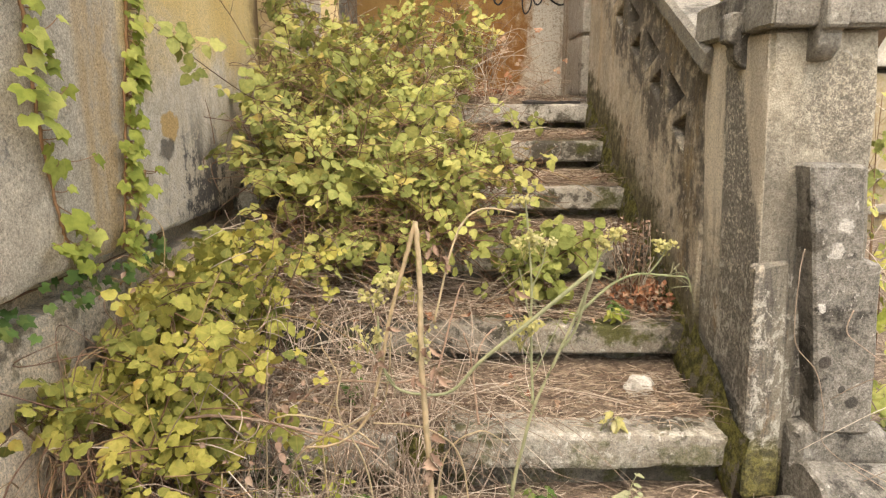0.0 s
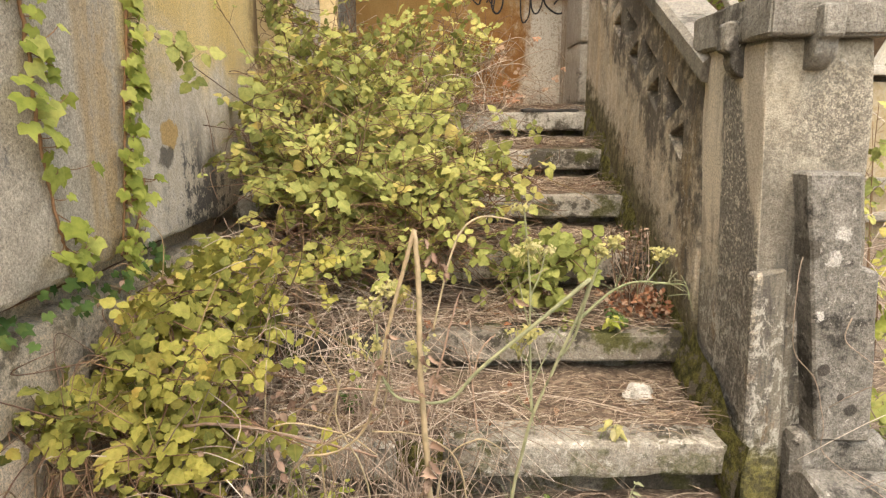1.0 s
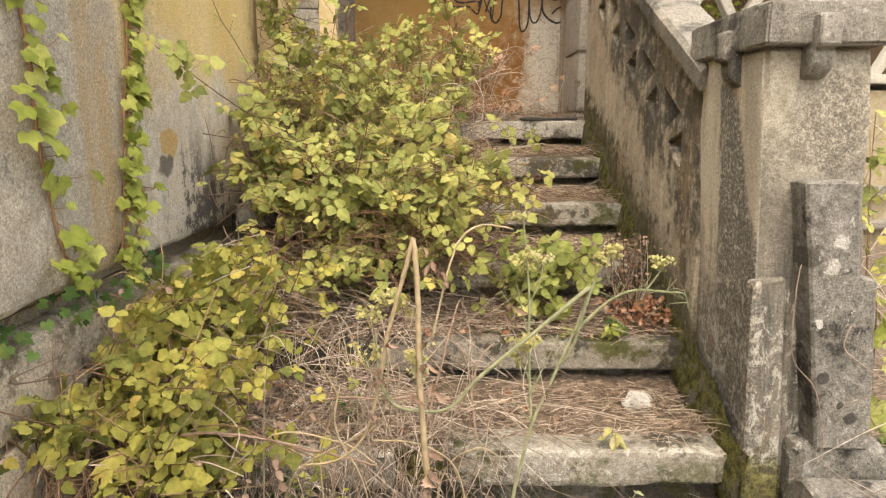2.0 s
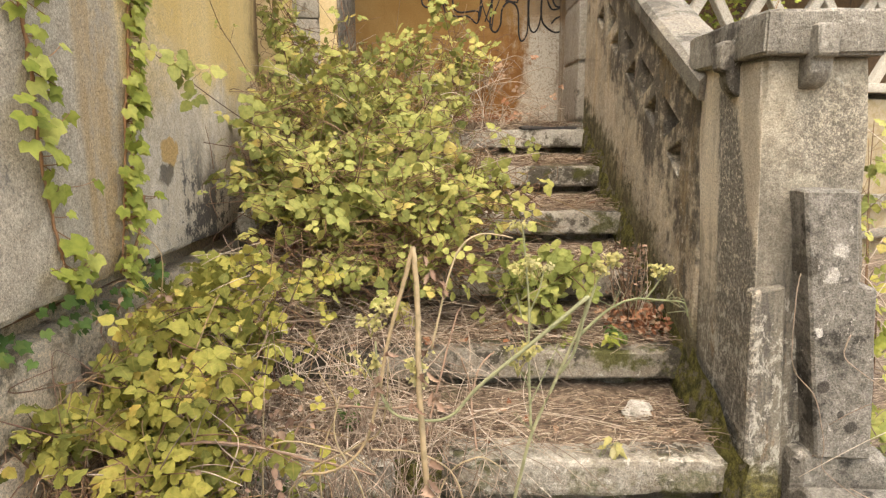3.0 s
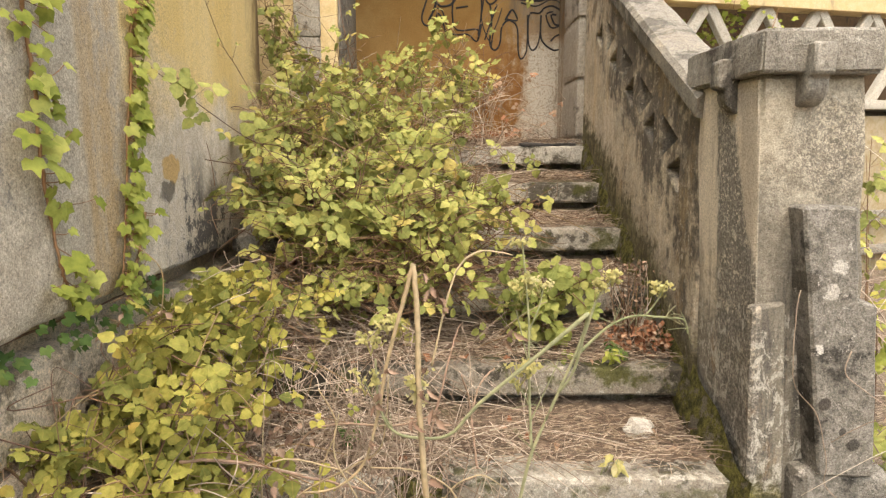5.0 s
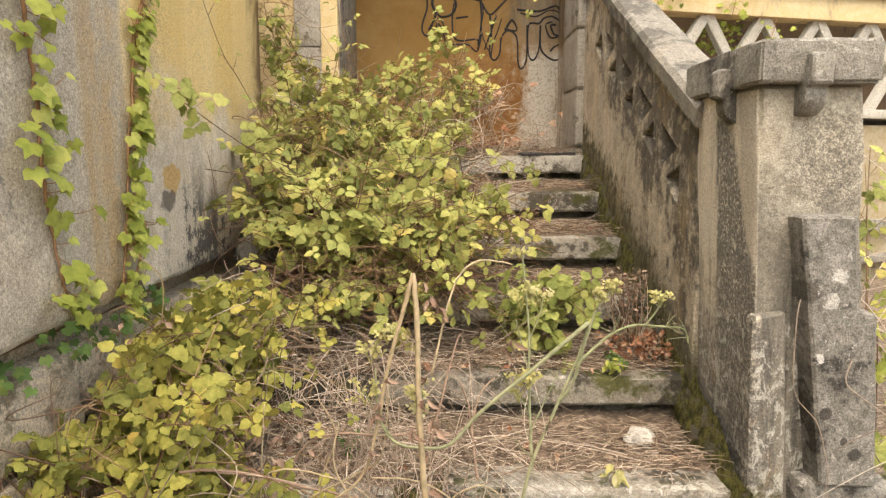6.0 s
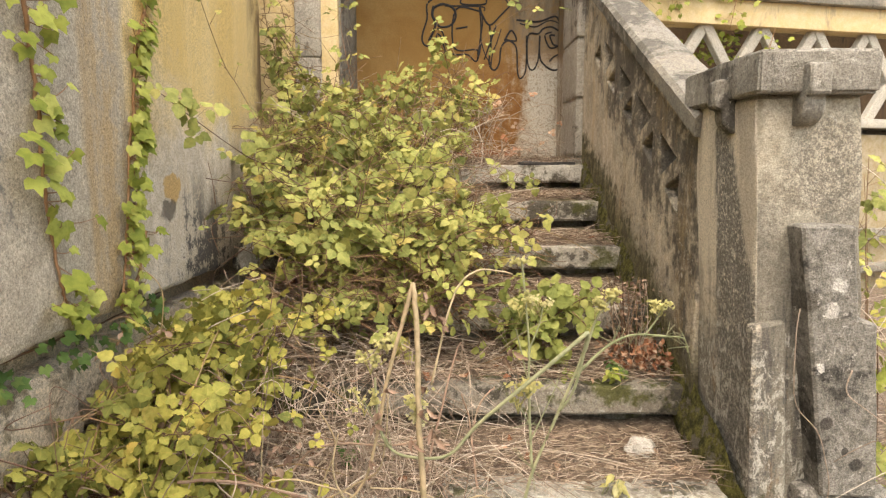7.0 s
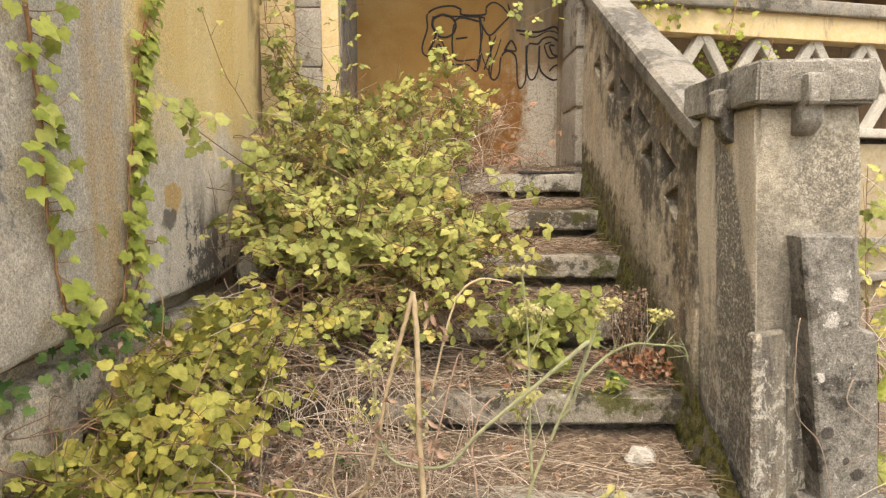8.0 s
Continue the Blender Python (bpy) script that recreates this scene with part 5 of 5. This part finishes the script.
fennel = thing("fennel_plant", (0.10, 0.9, 0), "thin green fennel plant with pale yellow flower heads", "plant")
for line, r0, r1 in (
    ([(0.09, 0.98, 0.0), (0.121, 1.02, 0.288), (0.138, 1.02, 0.386), (0.155, 1.02, 0.46), (0.191, 1.03, 0.542), (0.224, 1.04, 0.615), (0.244, 1.05, 0.662)], 0.0042, 0.0030),
    ([(-0.106, 1.0, 0.628), (-0.101, 1.0, 0.55), (-0.079, 1.0, 0.505), (-0.037, 1.0, 0.492), (0.015, 1.0, 0.498), (0.062, 1.0, 0.55), (0.152, 1.0, 0.628), (0.236, 1.0, 0.702)], 0.0022, 0.0044),
    ([(0.155, 1.03, 0.46), (0.153, 1.05, 0.53), (0.150, 1.05, 0.612), (0.149, 1.05, 0.672), (0.142, 1.05, 0.749), (0.135, 1.05, 0.812)], 0.0032, 0.0018),
    ([(0.224, 1.04, 0.615), (0.264, 1.05, 0.650), (0.291, 1.05, 0.672), (0.328, 1.05, 0.686), (0.376, 1.05, 0.683), (0.41, 1.05, 0.679), (0.418, 1.05, 0.655)], 0.0036, 0.0010),
    ([(0.244, 1.05, 0.655), (0.261, 1.05, 0.711), (0.274, 1.05, 0.73), (0.287, 1.05, 0.749)], 0.0030, 0.0016),
    ([(0.345, 1.05, 0.686), (0.363, 1.05, 0.711), (0.371, 1.05, 0.73)], 0.0020, 0.0014),
    ([(0.236, 1.0, 0.702), (0.239, 1.02, 0.68), (0.224, 1.03, 0.60), (0.20, 1.03, 0.56)], 0.0042, 0.0026),
    ([(0.150, 1.05, 0.60), (0.135, 1.04, 0.66), (0.125, 1.03, 0.70)], 0.0018, 0.0012),
    ([(0.149, 1.05, 0.66), (0.165, 1.05, 0.70), (0.172, 1.05, 0.735)], 0.0018, 0.0012),
    ([(0.152, 1.05, 0.53), (0.135, 1.04, 0.56), (0.120, 1.03, 0.575)], 0.0018, 0.0012),
    ([(0.152, 1.04, 0.50), (0.178, 1.04, 0.56), (0.195, 1.04, 0.60)], 0.0018, 0.0010),
    ([(-0.079, 1.0, 0.505), (-0.11, 1.0, 0.56), (-0.125, 1.0, 0.59)], 0.0018, 0.0012),
    ([(0.10, 1.0, 0.20), (0.20, 1.0, 0.245), (0.30, 1.0, 0.275), (0.37, 1.0, 0.28)], 0.0020, 0.0008),
    ([(0.10, 1.0, 0.16), (0.24, 1.0, 0.20), (0.33, 1.0, 0.17), (0.40, 1.0, 0.14)], 0.0018, 0.0007),
):
    v, f = tube(line, r0 * 0.82, r1 * 0.82, 7, 6)
    main_stem = raw("stem", v, f, FENNEL, fennel)
rr = random.Random(41)
for cx, cy, cz, s in ((0.135, 1.05, 0.735, 0.026), (0.165, 1.05, 0.745, 0.022), (0.13, 1.03, 0.585, 0.030), (0.148, 1.04, 0.60, 0.022), (-0.113, 1.0, 0.657, 0.024), (-0.124, 1.0, 0.592, 0.028), (-0.041, 0.99, 0.592, 0.022), (-0.036, 0.99, 0.565, 0.018),
                      (0.371, 1.05, 0.735, 0.017), (0.287, 1.05, 0.75, 0.014), (0.272, 1.05, 0.735, 0.012), (-0.085, 0.99, 0.690, 0.02), (0.135, 1.05, 0.81, 0.012), (0.345, 1.0, 0.275, 0.016)):
    heap = Heap()
    for q in range(7):
        a = rr.uniform(0, math.tau)
        hub = Vector((cx + s * 0.7 * math.cos(a), cy + s * 0.4 * math.sin(a), cz + rr.gauss(0, s * 0.3)))
        heap.add(*tube([(cx, cy, cz - s), (cx * 0.6 + hub.x * 0.4, cy, cz - s * 0.3), hub], 0.0008, 0.0006, 3, 2))
        for i in range(9):
            p = hub + Vector((rr.gauss(0, 0.0045), rr.gauss(0, 0.0035), rr.gauss(0, 0.003)))
            lv, lf = leaflet(rr.uniform(0.005, 0.009), 0.006, 0.3, 0.2, 3)
            heap.add(turned(lv, aim(p, (rr.gauss(0, 1), -0.7, 0.8), (rr.gauss(0, 1), 0, 1))), lf)
    heap.link("flower_head", FLOWER, main_stem, "pale yellow flower head", kind="")
for cx, cy, cz, reach in ((0.418, 1.05, 0.665, 0.035), (0.38, 1.05, 0.684, 0.035), (0.33, 1.05, 0.686, 0.03), (0.291, 1.05, 0.672, 0.03), (0.195, 1.04, 0.60, 0.035), (0.155, 1.03, 0.46, 0.045), (0.152, 1.05, 0.53, 0.035), (0.15, 1.05, 0.64, 0.03), (0.12, 1.02, 0.29, 0.05), (0.28, 1.0, 0.26, 0.045), (0.22, 1.0, 0.24, 0.045), (-0.08, 1.0, 0.51, 0.03)):
    heap = Heap()
    for q in range(7):
        a = Vector((cx, cy, cz))
        e = a + Vector((rr.gauss(0, 1), rr.gauss(0, 0.5), rr.gauss(0.3, 0.8))).normalized() * reach * rr.uniform(0.5, 1.2)
        heap.add(*tube([a, (a + e) / 2 + Vector((0, 0, rr.gauss(0, 0.004))), e], 0.0008, 0.0004, 3, 4))
    heap.link("thread_leaf", FENNEL, main_stem, kind="")

# ivy on the balcony and greenery beside the pillar
for i, (line, n, size) in enumerate((([(1.2, 4.36, 2.0), (1.42, 4.36, 2.16), (1.62, 4.40, 2.13)], 110, 0.034), ([(1.60, 4.66, 1.35), (1.78, 4.68, 1.80), (1.95, 4.70, 1.88), (2.10, 4.72, 1.80)], 210, 0.030), ([(2.0, 4.46, 2.22), (1.97, 4.44, 2.1), (1.93, 4.43, 1.9)], 22, 0.04),
                                   ([(2.0, 4.5, 1.4), (2.2, 4.5, 1.7), (2.28, 4.52, 1.92)], 26, 0.036))):
    spray("ivy_vine", "ivy growing through the balcony bars", "ivy", line, size, n, IVY_LEAF, 60 + i, ivy_leaf, TWIG, (-0.3, -0.8, 0.4), 0.004, 0.07)
for i, (line, n, size, mat_) in enumerate((([(1.35, 1.95, 0.1), (1.30, 1.92, 0.55), (1.28, 1.92, 0.80), (1.26, 1.90, 1.0)], 20, 0.036, BRAMBLE_LEAF), ([(1.25, 1.75, 0.1), (1.2, 1.7, 0.4), (1.17, 1.68, 0.55)], 12, 0.04, IVY_LEAF),
                                          ([(1.15, 1.5, 0.1), (1.12, 1.5, 0.26), (1.07, 1.48, 0.30)], 14, 0.035, SHOOT_LEAF), ([(1.45, 2.1, 0.1), (1.42, 2.1, 0.6), (1.38, 2.1, 0.95)], 14, 0.036, YELLOW_LEAF))):
    spray("shrub", "yellow-green shrub stems growing beside the pillar", "shrub", line, size, n, mat_, 70 + i)
bed = strewn(260, (1.02, 1.9, 1.0, 2.2), (0.1, 0.45), (0.10, 0.35), 0.0016, 75, 0.6)
tagged(bed.link("dry_grass", STRAW), "dry grass standing beside the pillar", "grass", kind="stuff")

# dark ivy in the gap under the render
gap_ivy = thing("ivy_vine", (-0.82, 1.3, 0.5), "dark shaded ivy leaves under the edge of the render", "ivy")
rr = random.Random(80)
poses = []
for i in range(55):
    p = (-0.81 + rr.uniform(-0.02, 0.05), rr.uniform(1.08, 1.85), 0.575 + rr.gauss(0, 0.022))
    poses.append((aim(p, (0.8, -0.4 + rr.gauss(0, 0.4), 0.4 + rr.gauss(0, 0.4)), (0.2, rr.gauss(0, 1), -0.6)), rr.uniform(0.018, 0.032)))
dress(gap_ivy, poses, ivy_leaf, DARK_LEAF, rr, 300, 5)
v, f = tube([(-0.838, 1.05, 0.60), (-0.835, 1.35, 0.595), (-0.835, 1.6, 0.59), (-0.838, 1.9, 0.60)], 0.003, 0.002, 5, 6, 0.003, rr)
raw("stem", v, f, CANE, gap_ivy)

# green weeds at the foot of the steps
def weed(x, y, h, n, seed, material=DARK_LEAF, label="small green weed growing at the foot of the steps"):
    r = random.Random(seed)
    z0 = floor_at(x, y)
    top = thing("weed", (x, y, z0), label, "weed")
    poses, stems = [], Heap()
    for i in range(max(3, n // 6)):
        e = Vector((x + r.gauss(0, h * 0.35), y + r.gauss(0, h * 0.25), z0 + h * r.uniform(0.5, 1.0)))
        a = Vector((x + r.gauss(0, 0.01), y + r.gauss(0, 0.01), z0))
        stems.add(*tube([a, (a + e) / 2 + Vector((0, 0, 0.02)), e], 0.0016, 0.0008, 4, 4))
        for k in range(6):
            p = a.lerp(e, r.uniform(0.35, 1.0))
            o = Vector((r.gauss(0, 1), r.gauss(0, 1), 0.3))
            poses.append((aim(p, Vector((0, -0.3, 1)) + o * 0.3, o), r.uniform(0.02, 0.04)))
    dress(top, poses, lambda q, s: leaflet(s, s * 0.5, q.uniform(0.1, 0.5), q.uniform(0, 0.4)), material, r, 300, 4)
    stems.link("stem", FENNEL, top)


for i, (x, y, h, n, mt) in enumerate(((-0.36, 1.38, 0.20, 42, IVY_LEAF), (-0.28, 1.33, 0.16, 30, IVY_LEAF), (-0.12, 1.28, 0.13, 60, DARK_LEAF), (-0.07, 1.30, 0.12, 50, DARK_LEAF), (-0.44, 1.42, 0.16, 24, DARK_LEAF),
                                     (0.42, 1.50, 0.06, 16, FLOWER), (0.56, 1.86, 0.07, 18, DARK_LEAF), (0.52, 1.84, 0.06, 12, IVY_LEAF), (0.25, 1.36, 0.10, 18, DARK_LEAF), (0.45, 1.37, 0.10, 14, FENNEL), (-0.25, 1.62, 0.10, 14, DARK_LEAF))):
    weed(x, y, h, n, 90 + i, mt)

# dried weed against the parapet
dry = thing("dry_weed", (0.62, 2.0, 0.33), "grey dried weed standing against the parapet", "weed")
rr = random.Random(99)
for i in range(30):
    a = Vector((0.62 + rr.gauss(0, 0.015), 2.02 + rr.gauss(0, 0.02), 0.33))
    e = a + Vector((rr.gauss(-0.02, 0.04), rr.gauss(-0.02, 0.04), rr.uniform(0.12, 0.30)))
    e.x = min(e.x, 0.69)
    v, f = tube([a, (a + e) / 2 + Vector((rr.gauss(0, 0.015), 0, 0)), e], 0.002, 0.001, 4, 5, 0.002, rr)
    raw("stem", v, f, STRAW if i % 2 else CANE, dry)
poses = []
for i in range(260):
    p = (0.61 + rr.gauss(0, 0.035), 2.0 + rr.gauss(0, 0.03), rr.uniform(0.36, 0.62))
    poses.append((aim(p, (rr.gauss(0, 1), -1, rr.gauss(0, 1)), (rr.gauss(0, 1), 0, rr.gauss(0, 1))), rr.uniform(0.007, 0.015)))
dress(dry, poses, lambda q, s: leaflet(s, s * 0.6, q.uniform(0.2, 0.9), q.uniform(-0.5, 0.5)), WITHERED, rr, 300, 4)

# thin dry climber on the pillar
climber = thing("dry_climber", (0.90, 1.36, 0.15), "thin dry climber stem hanging on the pillar", "stem")
v, f = tube([(0.79, 1.376, 0.66), (0.785, 1.376, 0.60), (0.79, 1.372, 0.45), (0.85, 1.374, 0.37), (0.88, 1.374, 0.26), (0.89, 1.372, 0.19), (0.96, 1.26, 0.15)], 0.0014, 0.0009, 5, 7, 0.0006, random.Random(3))
raw("stem", v, f, STRAW, climber)
v, f = tube([(0.915, 1.376, 0.52), (0.905, 1.374, 0.47), (0.95, 1.37, 0.43), (1.02, 1.35, 0.38)], 0.0016, 0.001, 5, 6)
raw("stem", v, f, STRAW, climber)

# old mat and dry twigs on the landing
mat_ob = part("floor_mat", block(0.40, 0.675, 3.235, 3.55, 0.992, 1.005, 0.004, 0.03, 0.012, 88), CLOTH)
tagged(mat_ob, "crumpled dark matting lying on the landing", "mat")
rr = random.Random(101)
heap = Heap()
for i in range(130):
    p = Vector((rr.uniform(-0.1, 0.62), rr.uniform(3.3, 3.85), 1.03))
    q = p + Vector((rr.gauss(0, 0.14), rr.gauss(0, 0.08), rr.uniform(0.0, 0.22) * rr.random()))
    q.x, q.y = min(q.x, 0.64), min(q.y, 3.92)
    heap.add(*tube([p, (p + q) / 2 + Vector((rr.gauss(0, 0.03), 0, rr.uniform(0, 0.05))), q], 0.0018, 0.0009, 4, 5))
tagged(heap.link("dry_twigs", STRAW), "dry twigs heaped against the porch wall", "twigs", kind="stuff")
for i in range(13):
    a = Vector((rr.uniform(-0.05, 0.35), rr.uniform(3.2, 3.6), 1.0))
    e = a + Vector((rr.uniform(0.05, 0.30), rr.gauss(0, 0.06), rr.uniform(0.10, 0.38)))
    e.x = min(e.x, 0.55)
    spray("dry_cane", "bare pale cane curving over the landing", "cane", [tuple(a), tuple(a.lerp(e, 0.4) + Vector((-0.05, 0, 0.08))), tuple(e), tuple(e + Vector((0.10, 0, -0.07)))], 0.02, 3, DEAD_LEAF, 110 + i, stem=STRAW, girth=0.0028)
leaves = thing("dead_leaves", (0.15, 3.5, 1.02), "rust-red dead leaves on the landing", "leaves")
poses = []
for i in range(90):
    p = (rr.gauss(0.15, 0.14), rr.uniform(3.28, 3.8), 1.03 + rr.uniform(0, 0.05))
    poses.append((aim(p, (rr.gauss(0, 0.5), -0.6, 0.8), (rr.gauss(0, 1), 0, rr.gauss(0, 1))), rr.uniform(0.025, 0.05)))
dress(leaves, poses, lambda q, s: leaflet(s, s * 0.7, q.uniform(0.2, 0.7), q.uniform(-0.4, 0.4)), DEAD_LEAF, rr, 300, 4)

# dead leaves scattered on treads and hanging in the brambles
loose = thing("dead_leaves", (0.1, 1.9, 0.33), "scattered curled brown leaves lying on the treads", "leaves")
poses = []
for i in range(120):
    x, y = rr.uniform(-0.6, 0.66), rr.uniform(1.52, 3.1)
    p = (x, y, floor_at(x, y) + 0.015 + rr.uniform(0, 0.015))
    poses.append((aim(p, (rr.gauss(0, 0.4), -0.3, 1), (rr.gauss(0, 1), rr.gauss(0, 1), 0)), rr.uniform(0.018, 0.036)))
dress(loose, poses, lambda q, s: leaflet(s, s * 0.6, q.uniform(0.2, 0.9), q.uniform(-0.5, 0.5)), DEAD_LEAF, rr, 300, 4)
hung = thing("dead_leaves", (-0.6, 1.4, 0.4), "shrivelled pinkish-brown leaves caught in the low bramble", "leaves")
poses = []
for cx, cy, cz, n in ((-0.66, 1.42, 0.52, 34), (-0.42, 1.36, 0.36, 40), (-0.36, 1.22, 0.32, 36), (-0.58, 1.35, 0.40, 50), (-0.62, 1.15, 0.26, 20)):
    for i in range(n):
        p = Vector((rr.gauss(cx, 0.05), rr.gauss(cy, 0.06), rr.gauss(cz, 0.04)))
        if allowed(p):
            poses.append((aim(p, (rr.gauss(0, 1), -1, rr.gauss(0, 1)), (rr.gauss(0, 1), 0, rr.gauss(-0.5, 1))), rr.uniform(0.010, 0.024)))
dress(hung, poses, lambda q, s: leaflet(s, s * 0.6, q.uniform(0.2, 0.9), q.uniform(-0.5, 0.5)), WITHERED, rr, 300, 4)

# shrivelled leaves on the dead stalk
for p, sz in (((-0.028, 0.985, 0.772), 0.045), ((-0.016, 0.985, 0.75), 0.05), ((-0.004, 0.98, 0.735), 0.05), ((0.003, 0.98, 0.72), 0.04), ((-0.03, 0.96, 0.628), 0.04), ((-0.022, 0.96, 0.59), 0.05), ((-0.013, 0.955, 0.56), 0.055), ((-0.008, 0.955, 0.545), 0.04), ((-0.045, 0.96, 0.54), 0.045),
              ((-0.017, 0.955, 0.444), 0.06), ((-0.022, 0.955, 0.41), 0.07), ((-0.012, 0.955, 0.385), 0.06), ((-0.030, 0.955, 0.37), 0.06), ((-0.085, 0.975, 0.62), 0.04), ((-0.098, 0.975, 0.58), 0.045), ((-0.102, 0.975, 0.56), 0.035), ((-0.115, 0.975, 0.50), 0.035), ((0.118, 1.02, 0.67), 0.05), ((0.108, 1.02, 0.655), 0.04)):
    for q in range(2):
        lv, lf = leaflet(sz * rr.uniform(0.3, 0.55), sz * rr.uniform(0.12, 0.24), rr.uniform(0.5, 1.8), rr.uniform(-1.4, 1.4), 9, 0.22)
        lv = lv + 0.06 * sz * np.sin(lv[:, [1, 2, 0]] * 260 / (1 + 20 * sz) + q)
        raw("leaf", turned(lv, aim(p, (rr.gauss(0, 0.8), -1, rr.gauss(0.2, 0.5)), (rr.gauss(0.4, 0.6), 0, -1))), lf, WITHERED, snapped, "shrivelled brown leaf")
# a few stouter dry stems leaning over the steps
for line in ([(-0.05, 1.5, 0.17), (0.03, 1.72, 0.42), (0.06, 1.84, 0.46)], [(0.09, 1.5, 0.18), (0.075, 1.6, 0.31), (0.053, 1.6, 0.387)], [(0.082, 1.58, 0.30), (0.10, 1.6, 0.36), (0.142, 1.62, 0.40)], [(-0.42, 1.40, 0.10), (-0.30, 1.38, 0.33), (-0.10, 1.30, 0.38), (0.0, 1.28, 0.42)], [(-0.52, 1.2, 0.35), (-0.4, 1.18, 0.36), (-0.2, 1.2, 0.30), (-0.13, 1.2, 0.28)]):
    st = thing("dry_branch", line[0], "stout pale dry branch leaning over the steps", "branch")
    v, f = tube(line, 0.0034, 0.0020, 6, 6, 0.0016, rr)
    raw("stem", v, f, WITHERED, st)
for line in ([(-0.34, 1.22, 0.0), (-0.30, 1.18, 0.26), (-0.16, 1.08, 0.40), (-0.10, 1.02, 0.47), (-0.085, 1.0, 0.60)], [(-0.46, 1.25, 0.0), (-0.36, 1.2, 0.33), (-0.20, 1.15, 0.36), (-0.12, 1.1, 0.34)], [(-0.22, 1.2, 0.0), (-0.24, 1.18, 0.30), (-0.20, 1.16, 0.44), (-0.23, 1.15, 0.52)],
             [(-0.12, 1.12, 0.0), (-0.14, 1.1, 0.28), (-0.19, 1.08, 0.42), (-0.18, 1.08, 0.5)], [(0.06, 1.1, 0.0), (0.04, 1.08, 0.3), (-0.02, 1.05, 0.40), (-0.12, 1.02, 0.43)], [(-0.02, 1.2, 0.0), (0.0, 1.2, 0.25), (0.07, 1.18, 0.33), (0.13, 1.18, 0.30)],
             [(-0.015, 0.985, 0.62), (0.02, 1.0, 0.76), (0.06, 1.02, 0.80), (0.12, 1.05, 0.79)], [(-0.40, 1.3, 0.0), (-0.38, 1.28, 0.3), (-0.36, 1.25, 0.47)]):
    st = thing("dry_branch", line[0], "thin straw-coloured branch bent over the steps", "branch", "branches over the steps")
    v, f = tube(line, 0.0021, 0.0013, 6, 6, 0.0006, rr)
    raw("stem", v, f, STALK, st)
